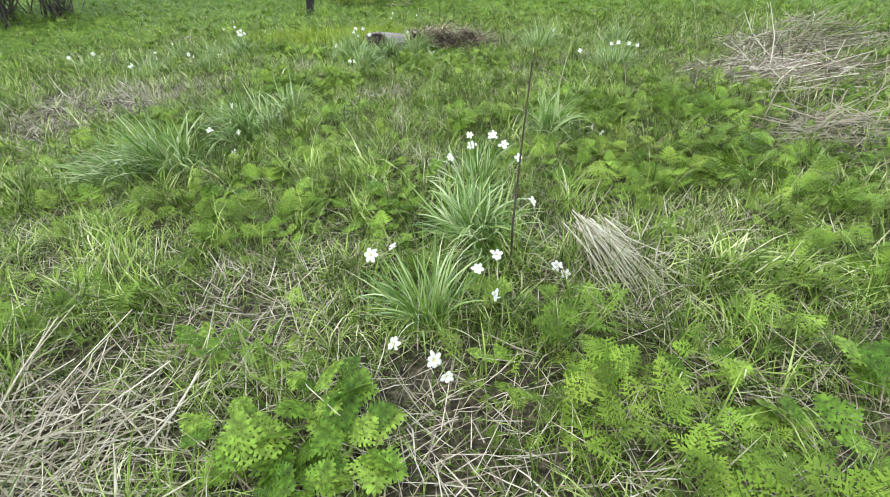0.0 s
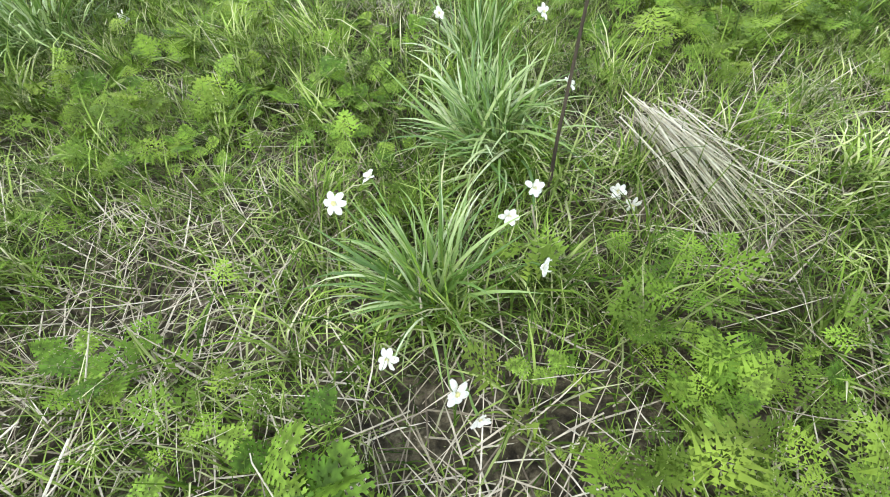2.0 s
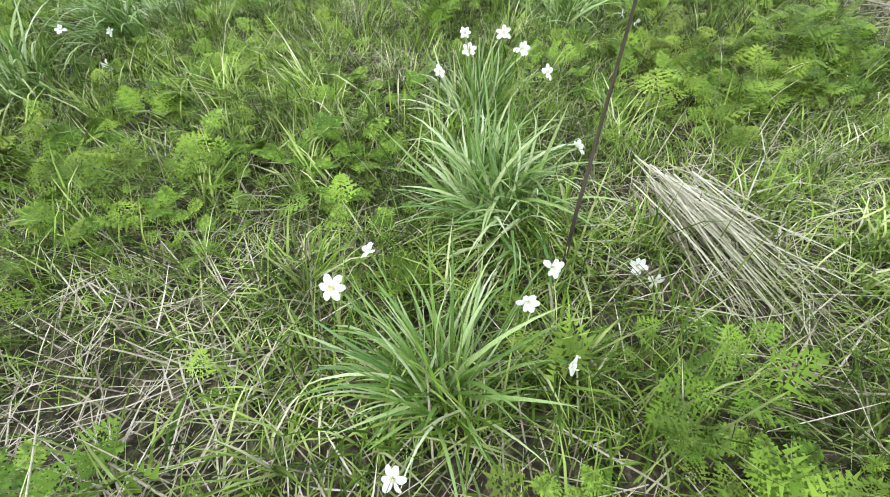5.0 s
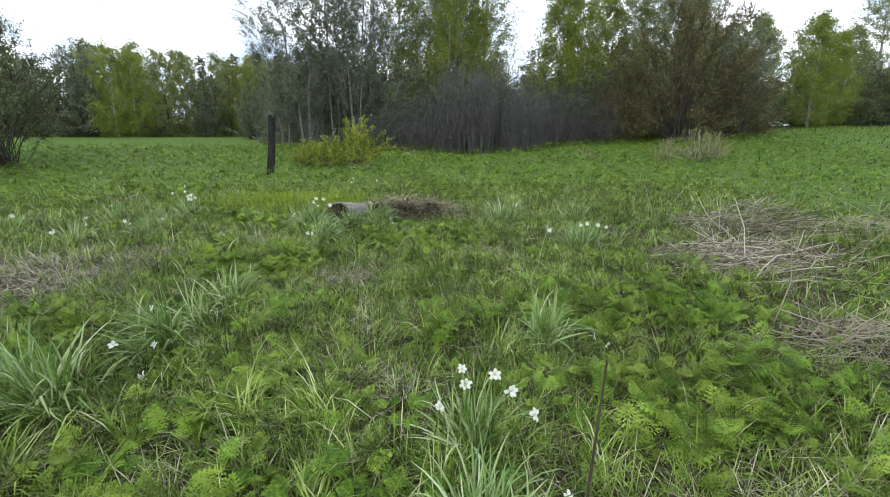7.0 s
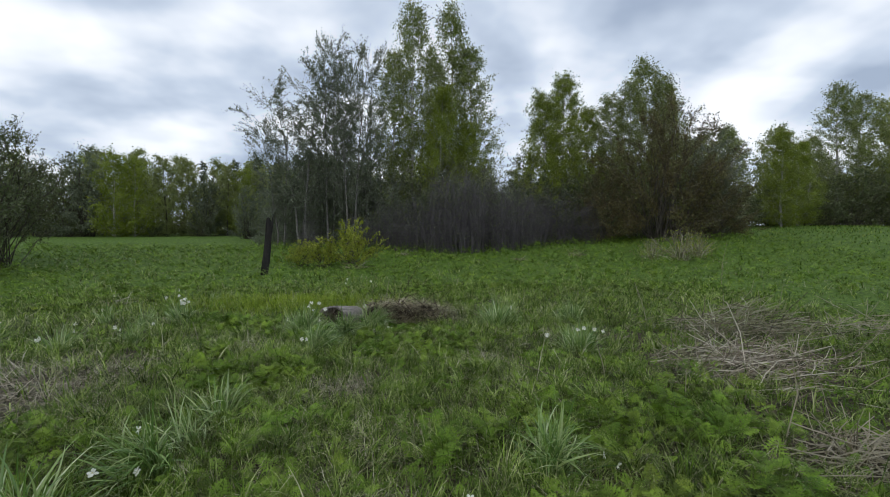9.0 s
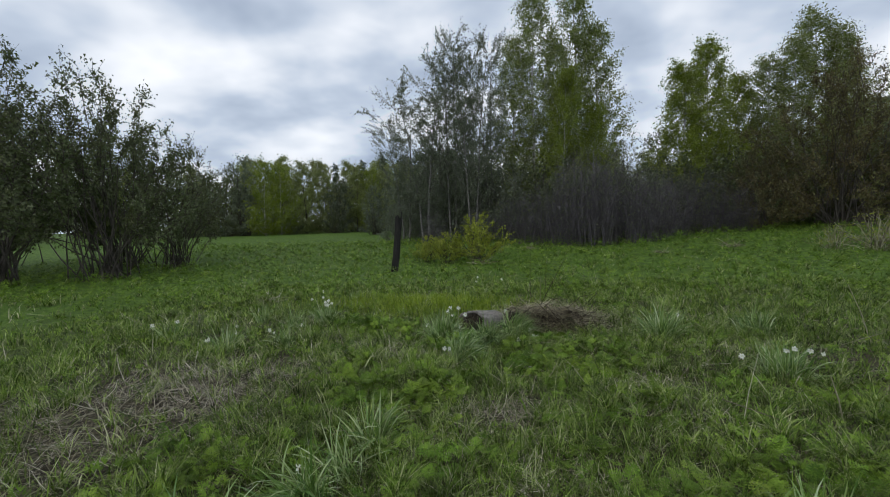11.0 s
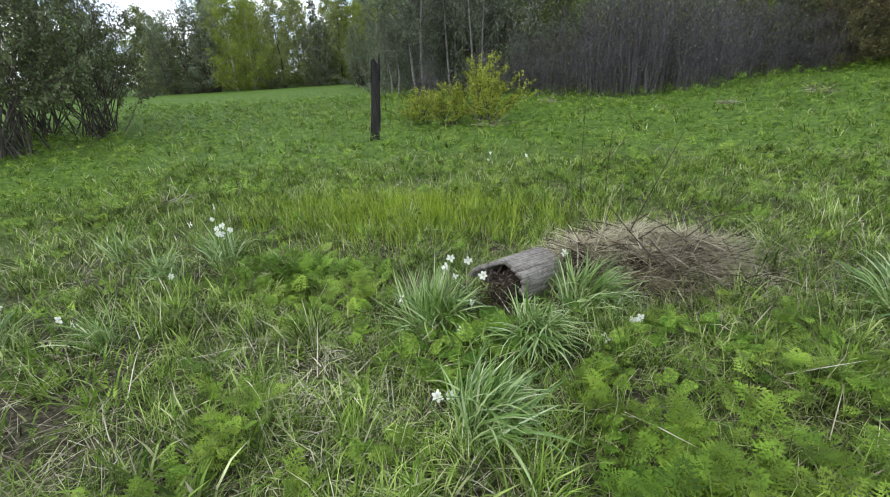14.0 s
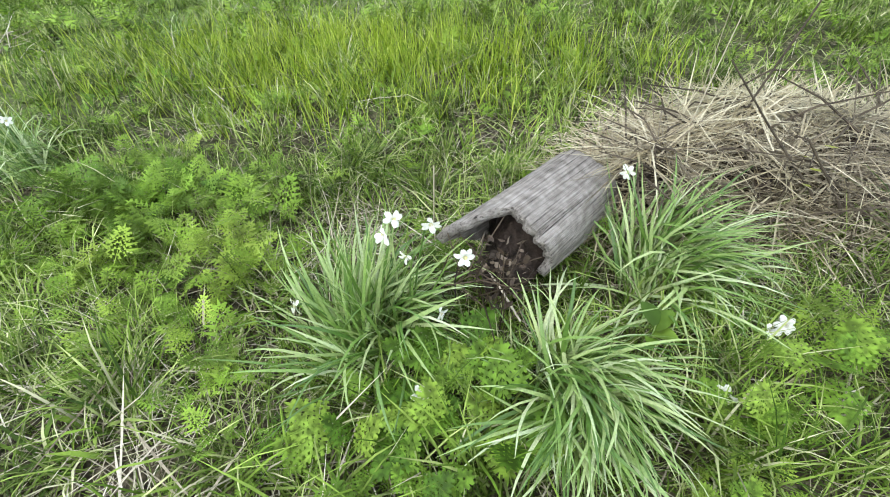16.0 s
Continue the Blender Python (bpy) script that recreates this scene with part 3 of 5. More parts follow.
def make_feathery_leaves():
    r = np.random.RandomState(8)
    fine, plain = feather(5, 4), feather(5, 1, 0.16)
    x, y = scatter(r, 3900, (-3.4, 3.6, 0.5, 5.2), lambda x, y: np.clip(lush(x, y) * 1.5 - 0.42 + 0.25 * clump(x, y), 0.0, 1) * unbed(x, y) * np.where(np.abs(x) < 0.9 * y + 0.6, 1, 0.25))
    size = np.clip(r.normal(0.118, 0.028, len(x)) * (0.8 + 0.4 * lush(x, y)), 0.05, 0.2)
    tagged(new("cow_parsley_near", fern_mesh("cow_parsley_near", rosettes(r, x, y, 3, size, fine, 0.02 + 0.12 * clump(x, y)))), "fresh green feathery cow parsley leaves covering the ground", "wild plants", kind="stuff")
    x, y = scatter(r, 2700, (-2.9, 0.9, 5.6, 8.9), lambda x, y: np.clip(lush(x, y) * 1.5 - 0.42 + 0.25 * clump(x, y), 0.0, 1) * unbed(x, y))
    size = np.clip(r.normal(0.118, 0.028, len(x)) * (0.8 + 0.4 * lush(x, y)), 0.05, 0.2)
    tagged(new("cow_parsley_by_log", fern_mesh("cow_parsley_by_log", rosettes(r, x, y, 3, size, fine, 0.02 + 0.12 * clump(x, y)))), "feathery green cow parsley leaves in front of the log", "wild plants", kind="stuff")
    ra = np.random.RandomState(18)
    x, y = ra.normal(-2.95, 0.3, 110), ra.normal(9.1, 0.2, 110)
    tagged(new("cow_parsley_patch", fern_mesh("cow_parsley_patch", rosettes(ra, x, y, 3, ra.uniform(0.12, 0.2, 110), fine, 0.06))), "leafy patch of cow parsley before bright young grass", "wild plants", kind="stuff")
    x, y = scatter(r, 17000, (-9, 9, 0.5, 14), lambda x, y: np.clip(lush(x, y) * 1.4 - 0.42 + 0.3 * clump(x, y), 0, 1) * unbed(x, y) * np.where((np.abs(x) < 3.4) & (y < 5.2) | (np.abs(x + 1) < 1.9) & (y > 5.6) & (y < 8.9), 0.12, 1))
    size = np.clip(r.normal(0.095, 0.025, len(x)), 0.05, 0.16)
    tagged(new("cow_parsley_meadow", fern_mesh("cow_parsley_meadow", rosettes(r, x, y, 4, size, plain, 0.13 * clump(x, y)))), "low green cow parsley leaves across the meadow", "wild plants", kind="stuff")
    tiny = feather(4, 1, 0.14)
    x, y = scatter(r, 17000, (-22, 22, 11, 31), lambda x, y: np.clip(0.12 + 1.0 * clump(x, y), 0, 1))
    size = np.clip(r.normal(0.175, 0.045, len(x)), 0.08, 0.3)
    tagged(new("field_herbs", fern_mesh("field_herbs", rosettes(r, x, y, 4, size, tiny, 0.30 * clump(x, y)))), "dense green herb growth of the far field", "wild plants", kind="stuff")


def make_straw():
    r = np.random.RandomState(9)
    x, y = scatter(r, 400000, (-7.5, 7.5, 0.2, 13.5), lambda x, y: fan(x, y) * np.clip(0.11 + 0.6 * dry(x, y) - 0.07 * lush(x, y), 0.03, 1))
    n = len(x)
    d = dry(x, y)
    v, f = strips(np.stack([x, y, height(x, y) + r.uniform(0.0, 0.05, n) * (0.5 + d)], 1), r.rand(n) * 6.283, r.uniform(0.07, 0.30, n), r.uniform(0.0024, 0.0065, n),
                  r.uniform(1.0, 1.6, n), r.normal(0.1, 0.35, n), 2)
    tagged(new("dry_grass_litter", mesh_of("dry_grass_litter", v, f, M_STRAW)), "flattened pale dry grass lying in patches", "dry grass", kind="stuff")
    # one combed swath of pale stems beside the daffodils
    swath = tagged(thing("straw_swath", 0.84, 2.46, level(0.84, 2.46)), "combed swath of pale dry stems lying on grass", "dry grass")
    for k in range(95):
        at = np.array([[r.normal(0, 0.06), r.normal(0, 0.07), r.uniform(0.05, 0.15)]])
        v, f = strips(at, r.normal(-1.38, 0.15, 1), r.uniform(0.25, 0.8, 1), r.uniform(0.004, 0.010, 1), r.uniform(1.42, 1.6, 1), r.uniform(0.05, 0.22, 1), 4)
        part("stem", mesh_of("swath_stem", v, f, M_PALESWATH), swath)


def make_parsley_plants():
    """The plants that stand out singly beside the walk."""
    r = np.random.RandomState(88)
    meshes = []
    for k in range(3):
        v, f = feather(6, 5, 0.2, True)
        v[:, 2] -= (0.0, 0.12, -0.08)[k] * np.abs(v[:, 1]) ** 2
        meshes.append(mesh_of("parsley_leaf", v, f, M_FERNPLANT))
    named = [(-0.32, 1.18), (-0.45, 1.05), (-0.26, 1.02), (-0.17, 1.2), (-0.52, 1.22), (-0.35, 1.3), (-0.42, 1.16), (-0.2, 1.1), (1.15, 1.25), (1.3, 1.1), (1.5, 1.35), (-1.3, 2.6), (-1.35, 3.0), (-0.35, 2.75), (-0.5, 2.85), (-0.3, 2.95),
             (-1.3, 8.22), (-1.18, 8.12), (-1.42, 8.1), (-1.22, 8.3), (-1.05, 8.05), (-1.5, 8.0), (-1.3, 8.05), (-1.12, 8.22), (-0.1, 8.3), (0.15, 8.4), (0.3, 8.2), (-2.3, 9.1), (-2.2, 9.3), (-2.4, 9.25)]
    for x0, x1, y0, y1, n in ((-1.4, 1.7, 1.2, 3.6, 210), (-2.4, 0.5, 6.9, 8.7, 140)):
        x, y = scatter(r, n, (x0, x1, y0, y1), lambda x, y: np.clip(lush(x, y) * 1.3 - 0.25, 0, 1) * unbed(x, y) * (np.hypot(x, y - 1.2) > 0.4))
        named += list(zip(x, y))
    for k, (x, y) in enumerate(named):
        strong = k < 30
        ob = tagged(thing("cow_parsley_plant", x, y, level(x, y)), "leafy bright green cow parsley plant in grass" if strong else "small green cow parsley plant in grass", "wild plant", "cow parsley beside the walk")
        size = r.uniform(0.13, 0.18) if strong else r.uniform(0.08, 0.125)
        for q in range(6 if strong else 4):
            s = size * r.uniform(0.75, 1.15)
            m = pose(r.normal(0, 0.025), r.normal(0, 0.025), 0.3 * s + r.uniform(0.01, 0.06), math.degrees(r.uniform(0.25, 1.0)), r.normal(0, 15), r.uniform(0, 360)) @ Matrix.Scale(s, 4)
            part("leaf", meshes[r.randint(3)], ob, "", pose(0, 0, 0, 0, 0, 0) @ m)


make_grass()
make_feathery_leaves()
make_straw()
make_parsley_plants()


# daffodils
def daffodil_blade(r, bend, lean):
    """Strap leaf 1 long, with a shallow keel."""
    segs = 7
    rows, p = [], np.zeros(3)
    for k in range(segs + 1):
        s = k / segs
        w = 0.0088 * (1 - s ** 6) * (0.75 + 0.5 * math.sin(math.pi * min(s * 1.1, 1))) + 0.001
        th = lean + bend * s ** 1.6
        nrm = np.array([math.cos(th), 0, -math.sin(th)])
        tw = 0.5 * s * r.uniform(-1, 1)
        side = np.array([math.sin(tw) * 0.4, math.cos(tw), 0])
        rows += [p - side * w, p - nrm * w * 0.35, p + side * w]
        p = p + np.array([math.sin(th), 0, math.cos(th)]) / segs
    f = []
    for k in range(segs):
        a = 3 * k
        f += [(a, a + 1, a + 4, a + 3), (a + 1, a + 2, a + 5, a + 4)]
    return mesh_of("daffodil_leaf", np.array(rows), f, M_DAFF, True)


rb = np.random.RandomState(12)
ERECT = [daffodil_blade(rb, b, l) for b, l in ((0.2, 0.05), (0.5, 0.1), (0.9, 0.15), (0.35, 0.25), (1.3, 0.2))]
ARCHED = [daffodil_blade(rb, b, l) for b, l in ((1.2, 0.3), (1.6, 0.35), (2.0, 0.25), (1.0, 0.55), (1.5, 0.5), (0.8, 0.8), (2.3, 0.3))]


def petal_mesh():
    rows = []
    segs = 5
    for k in range(segs + 1):
        s = k / segs
        w = 0.0112 * math.sin(math.pi * (0.10 + 0.82 * s) ** 1.15) ** 0.75
        zz = 0.006 * math.sin(s * 2.6) - 0.004 * s * s
        for q in (-1, 0, 1):
            rows.append((0.004 + 0.034 * s, q * w, zz + (0.002 if q == 0 else 0)))
    f = []
    for k in range(segs):
        a = 3 * k
        f += [(a, a + 1, a + 4, a + 3), (a + 1, a + 2, a + 5, a + 4)]
    return mesh_of("petal", rows, f, M_PETAL, True)


def corona_mesh():
    rows, f = [], []
    for k, (rad, z) in enumerate(((0.0005, 0.001), (0.0045, 0.003), (0.0065, 0.007), (0.008, 0.009))):
        for q in range(12):
            a = q * math.pi / 6
            fr = 1 + (0.12 * (-1) ** q if k == 3 else 0)
            rows.append((rad * fr * math.cos(a), rad * fr * math.sin(a), z))
    for k in range(3):
        for q in range(12):
            f.append((k * 12 + q, k * 12 + (q + 1) % 12, k * 12 + 12 + (q + 1) % 12, k * 12 + 12 + q))
    return mesh_of("corona", rows, f, M_CORONA, True)


PETAL, CORONA = petal_mesh(), corona_mesh()


def add_flower(r, clump, cx, cy, head, face_to=None):
    """A white flower on its own stem, head at a world place."""
    hx, hy, hz = head[0] - cx, head[1] - cy, head[2] - clump.location.z
    if face_to is None:
        a = r.uniform(-2.7, -0.4)
        out = Vector((math.cos(a), math.sin(a), r.uniform(-0.1, 0.55))).normalized()
    else:
        out = Vector(face_to).normalized()
    top = np.array([hx, hy, hz])
    foot = np.array([hx, hy, 0]) * min(1.0, 0.12 / (math.hypot(hx, hy) + 1e-6))
    neck = top - np.array(out) * 0.03
    mid = foot * 0.45 + neck * 0.55 + np.array([0, 0, 0.12 * hz])
    pts = [foot, foot * 0.75 + mid * 0.25, mid, (mid + neck) / 2 + np.array([0, 0, 0.06 * hz]), neck, top - np.array(out) * 0.006]
    v, f = tube(pts, [0.0035, 0.0035, 0.003, 0.003, 0.0032, 0.004], 5)
    stem = part("flower_stem", mesh_of("flower_stem", v, f, M_DAFF, True), clump, "pale green flower stem")
    m = Matrix.Translation(tuple(top)) @ out.to_track_quat("Z", "Y").to_matrix().to_4x4() @ Matrix.Scale(r.uniform(0.72, 0.95), 4)
    turn = r.uniform(0, 60)
    for k in range(6):
        part("petal", PETAL, stem, "white petal" if k == 0 else "", m @ pose(0, 0, -0.001 * (k % 2), r.uniform(-20, 20), r.uniform(-48, 16), turn + 60 * k + r.uniform(-10, 10)))
    part("corona", CORONA, stem, "small pale yellow cup", m)


def daffodil_clump(seed, x, y, count, length, spread, arched, label, heads=(), flop=None):
    """A clump of strap leaves; flop: direction in degrees in which most leaves fall."""
    r = np.random.RandomState(seed)
    c = tagged(thing("daffodil_clump", x, y, level(x, y) - 0.01), label, "daffodils", "daffodil clumps in the meadow")
    wind, stretch, turn = r.uniform(0, 360), r.uniform(0.65, 1.0), r.uniform(0, math.pi)
    for k in range(count):
        q = r.rand() ** 0.6
        a = r.uniform(0, 360) if r.rand() < 0.6 else r.normal(wind, 70)
        if flop is not None and r.rand() > 0.2:
            a = r.normal(flop, 42)
        b = radians(a + r.normal(0, 45))
        mesh = ARCHED[r.randint(len(ARCHED))] if r.rand() < arched + 0.75 * (q - 0.45) else ERECT[r.randint(len(ERECT))]
        s = 1.12 * length * r.uniform(0.5, 1.14) * (1.12 - 0.2 * q)
        px, py = spread * q * math.cos(b), stretch * spread * q * math.sin(b)
        px, py = px * math.cos(turn) - py * math.sin(turn), px * math.sin(turn) + py * math.cos(turn)
        m = pose(px, py, 0, r.normal(0, 16), 14 * q * (1 - arched) + r.normal(0, 12), a) @ Matrix.Diagonal((s, s * r.uniform(0.8, 1.25), s, 1))
        part("leaf", mesh, c, "", m)
    for h in heads:
        add_flower(r, c, x, y, h[:3], h[3] if len(h) > 3 else None)
    return c


CAM_WARD = (-0.1, -0.8, 0.5)
daffodil_clump(1, 0.0, 1.82, 170, 0.32, 0.08, 0.32, "daffodil clump with arching green leaves and white flowers",
               [(-0.24, 1.98, 0.25, (-0.2, -0.8, 0.7)), (0.30, 2.03, 0.20, (0.3, -0.7, 0.4)), (0.215, 1.93, 0.20, (-0.1, -0.9, 0.5)), (0.27, 1.76, 0.19, (0.5, -0.5, 0.2)), (-0.117, 1.60, 0.09, (-0.5, -0.6, 0.5)),
                (0.035, 1.495, 0.11, (0.3, -0.6, 0.4)), (0.08, 1.45, 0.08, (0.2, -0.6, 0.2)), (-0.17, 2.18, 0.16, (-0.4, 0.2, 0.8))])
daffodil_clump(2, 0.24, 2.48, 339, 0.40, 0.17, 0.62, "large daffodil clump with spreading pale green leaves beside a tall stem", [(0.55, 2.62, 0.16, (0.6, -0.4, 0.5)), (0.60, 2.135, 0.06, (0.1, -0.8, 0.5)), (0.63, 2.08, 0.05, (0.5, -0.7, 0.3))])
daffodil_clump(3, 0.28, 3.18, 153, 0.36, 0.10, 0.18, "upright blue-green daffodil clump with white flowers at the top",
               [(0.238, 3.365, 0.31, CAM_WARD), (0.382, 3.215, 0.352, CAM_WARD), (0.44, 3.12, 0.32, (0.2, -0.8, 0.4)), (0.52, 3.0, 0.27, (0.6, -0.6, 0.2)), (0.109, 3.146, 0.241, (-0.3, -0.8, 0.3)), (0.25, 3.30, 0.26, CAM_WARD)])
daffodil_clump(4, 0.93, 4.15, 190, 0.44, 0.15, 0.6, "daffodil clump with bright arching leaves and faded flowers", [(1.28, 4.12, 0.10), (1.33, 4.02, 0.08)])
daffodil_clump(5, -2.05, 3.7, 340, 0.46, 0.24, 0.5, "broad daffodil clump with drooping dark green leaves", [(-2.42, 3.62, 0.12)], -130)
daffodil_clump(6, -1.75, 4.35, 260, 0.44, 0.17, 0.5, "daffodil clump with drooping leaves and white flowers", [(-1.847, 3.993, 0.225), (-1.662, 4.106, 0.166), (-1.75, 4.30, 0.34), (-1.62, 3.85, 0.08)], -120)
daffodil_clump(22, -2.3, 3.5, 150, 0.42, 0.16, 0.7, "dense daffodil clump of drooping dark leaves", (), -135)
daffodil_clump(23, -1.7, 4.85, 90, 0.38, 0.14, 0.6, "daffodil clump of arching leaves in a row of clumps")
daffodil_clump(7, -1.62, 5.35, 120, 0.38, 0.13, 0.6, "daffodil clump of arching leaves without open flowers")
daffodil_clump(8, -1.12, 7.42, 400, 0.42, 0.16, 0.7, "daffodil clump with leaves combed over to one side", [(-1.356, 7.522, 0.14, (-0.3, -0.6, 0.6)), (-1.30, 7.55, 0.13, (0.2, -0.8, 0.6))], 10)
daffodil_clump(9, -1.52, 8.42, 430, 0.43, 0.19, 0.35, "daffodil clump with upright leaves beside the rotten log",
               [(-1.40, 8.52, 0.47), (-1.28, 8.50, 0.47), (-1.36, 8.46, 0.37), (-1.18, 8.45, 0.38, (0.3, -0.9, 0.2)), (-1.43, 8.5, 0.42), (-1.26, 8.36, 0.22), (-1.30, 8.115, 0.16, (0.1, -0.8, 0.4)), (-1.72, 8.35, 0.25)])
daffodil_clump(10, -0.88, 8.2, 450, 0.41, 0.13, 0.85, "daffodil clump with pale leaves fanned out in front of the log", (), -75)
daffodil_clump(11, -0.5, 8.72, 470, 0.42, 0.20, 0.8, "dense daffodil clump of drooping leaves beside the log", [(-0.153, 8.461, 0.07), (-0.21, 8.44, 0.07), (-0.42, 8.2, 0.08), (-0.60, 8.95, 0.34), (-0.26, 8.62, 0.12)], -25)
daffodil_clump(12, -4.65, 7.95, 120, 0.36, 0.14, 0.4, "daffodil clump with white flowers in the meadow", [(-4.744, 7.76, 0.18), (-4.82, 7.80, 0.14), (-4.42, 7.9, 0.24), (-4.5, 8.05, 0.30)])
daffodil_clump(13, -3.78, 8.05, 110, 0.36, 0.13, 0.5, "daffodil clump with white flowers in the meadow", [(-3.937, 7.952, 0.264), (-3.88, 7.98, 0.22)])
daffodil_clump(14, -3.74, 9.5, 250, 0.40, 0.2, 0.55, "daffodil clump with several white flowers", [(-3.63, 9.38, 0.43), (-3.59, 9.42, 0.38), (-3.66, 9.34, 0.37), (-3.73, 9.41, 0.49), (-3.89, 9.30, 0.47), (-3.68, 9.36, 0.41), (-3.63, 9.34, 0.37), (-3.79, 9.55, 0.57)])
daffodil_clump(24, -4.12, 9.1, 140, 0.38, 0.17, 0.8, "daffodil clump of drooping leaves with a fallen flower", [(-3.95, 8.98, 0.10)])
daffodil_clump(15, -5.85, 8.35, 80, 0.34, 0.12, 0.4, "small daffodil clump with two white flowers", [(-6.1, 8.3, 0.24), (-5.82, 8.5, 0.26)])
daffodil_clump(16, -4.95, 9.55, 70, 0.34, 0.12, 0.5, "small daffodil clump among low herbs", [(-5.0, 9.5, 0.25)])
daffodil_clump(17, 1.62, 8.7, 270, 0.44, 0.20, 0.45, "blue-green daffodil clump of upright leaves", [(1.853, 8.80, 0.30)])
daffodil_clump(18, 2.95, 8.9, 230, 0.42, 0.22, 0.5, "daffodil clump of pale arching leaves")
daffodil_clump(19, 2.35, 7.1, 210, 0.40, 0.20, 0.5, "daffodil clump with a row of faded white flowers", [(1.85, 6.95, 0.25), (2.25, 6.9, 0.33), (2.35, 6.95, 0.33), (2.48, 6.92, 0.32), (2.58, 6.9, 0.30)])
daffodil_clump(20, -1.3, 13.9, 50, 0.34, 0.12, 0.5, "small far daffodil clump with two white flowers", [(-1.37, 13.8, 0.26), (-1.40, 13.75, 0.16), (-0.75, 13.9, 0.18)])
daffodil_clump(21, -3.95, 11.6, 80, 0.34, 0.12, 0.8, "dark green daffodil clump without flowers")


# fallen log with a rotten end
def make_log():
    ax = Vector((0.56, 0.828, -0.17)).normalized()
    log = tagged(new("fallen_log"), "weathered grey log with a rotten hollow end", "log")
    sidev = Vector((ax.y, -ax.x, 0)).normalized()
    upv = sidev.cross(ax).normalized()
    # local axes: x across, y along, z up
    log.matrix_basis = Matrix.Translation((-1.16, 8.49, 0.26)) @ Matrix((sidev, ax, upv)).transposed().to_4x4()
    na, nl, L = 96, 34, 0.77
    r = np.random.RandomState(40)
    ang = np.arange(na) * 2 * math.pi / na
    crack = sum(0.5 * np.abs(np.sin(ang * k + r.rand() * 6)) ** 12 for k in (7, 11, 17)) * 0.009

    def rag(a):
        """How far the broken near end lies back, by angle from the right, upwards."""
        top = math.exp(-((a - radians(88)) / 0.42) ** 2)
        low = 0.30 * max(0.0, -math.sin(a + 0.32)) ** 0.55
        return 0.10 * top + 0.20 * (1 + math.cos(a)) / 2 + low + 0.009 * math.sin(a * 7 + 1) + 0.007 * math.sin(a * 17) + 0.004 * math.sin(a * 31 + 2)

    v = []
    for layer, rad in ((0, 0.172), (1, 0.138)):
        for j in range(nl + 1):
            for i in range(na):
                start = rag(ang[i])
                y = start + (L - start) * j / nl
                rr = rad + 0.008 * math.sin(3 * ang[i] + 2 * y) + 0.005 * math.sin(5 * ang[i] - 3 * y)
                if layer == 0:
                    rr -= crack[i] * (0.6 + 0.4 * math.sin(9 * y + i))
                v.append((rr * math.cos(ang[i]), y, rr * math.sin(ang[i])))
    m = (nl + 1) * na
    f = []
    for j in range(nl):
        for i in range(na):
            i2 = (i + 1) % na
            f.append((j * na + i, j * na + i2, (j + 1) * na + i2, (j + 1) * na + i))
            f.append((m + j * na + i2, m + j * na + i, m + (j + 1) * na + i, m + (j + 1) * na + i2))
    for i in range(na):
        i2 = (i + 1) % na
        f.append((i2, i, m + i, m + i2))
        e = nl * na
        f.append((e + i, e + i2, m + e + i2, m + e + i))
    part("shell", mesh_of("log_shell", v, f, M_LOG, True), log, "cracked silver-grey outer wood")
    # rotten core, lumpy, spilling a little out of the end
    v, f = [], []
    nr = 9
    for j in range(nr):
        s = j / (nr - 1)
        for i in range(36):
            a = i * math.pi / 18
            rad = 0.137 * (1 - 0.97 * (1 - s) ** 1.0) if j else 0.002
            y = 0.30 - 0.16 * (1 - s) - 0.20 * max(0, -math.sin(a - 0.3)) * s ** 0.5 + 0.02 * math.sin(7 * a + 9 * s) * s
            v.append((rad * math.cos(a), y, rad * math.sin(a) - 0.01))
    for j in range(nr - 1):
        for i in range(36):
            i2 = (i + 1) % 36
            f.append((j * 36 + i, j * 36 + i2, (j + 1) * 36 + i2, (j + 1) * 36 + i))
    part("rotten_core", mesh_of("log_core", v, f, M_ROT_AND_GAP, True), log, "black crumbling rotten wood")
    r = np.random.RandomState(41)
    h = Heap()
    for k in range(110):
        a, q = r.uniform(0.2, 3.0) if k % 3 else r.uniform(3.2, 6.2), r.uniform(0.03, 0.13)
        c = np.array([q * math.cos(a) + 0.03, r.uniform(0.0, 0.16), q * math.sin(a) - 0.02])
        d1 = r.normal(0, 1, 3)
        d1 /= np.linalg.norm(d1)
        d2 = np.cross(d1, r.normal(0, 1, 3))
        d2 /= np.linalg.norm(d2)
        s = r.uniform(0.008, 0.019)
        n3 = np.cross(d1, d2) * s * 0.4
        e1, e2 = d1 * s * 0.45, d2 * s * 0.62
        h.add([c - d1 * s, c - e1 - e2 + n3, c + e1 - e2 * 0.8 + n3, c + d1 * s * 1.1 + n3 * 1.5, c + e1 + e2 + n3, c - e1 + e2 * 0.9 + n3], [(0, 1, 2, 3), (0, 3, 4, 5)])
    for k in range(40):
        c = np.array([r.uniform(-0.10, 0.14), r.uniform(-0.03, 0.14), r.uniform(-0.16, 0.06)])
        d = r.normal(0, 1, 3) * (0.6, 0.35, 1)
        d /= np.linalg.norm(d)
        ln = r.uniform(0.06, 0.2)
        h.add(*tube([c - d * ln, c + r.normal(0, 0.012, 3), c + d * ln], [0.002, 0.0025, 0.0015], 4))
    part("leaf_litter", h.mesh("log_litter", M_DEADLEAF), log, "brown dead leaves and twigs caught in the hollow")["kind"] = "stuff"


make_log()


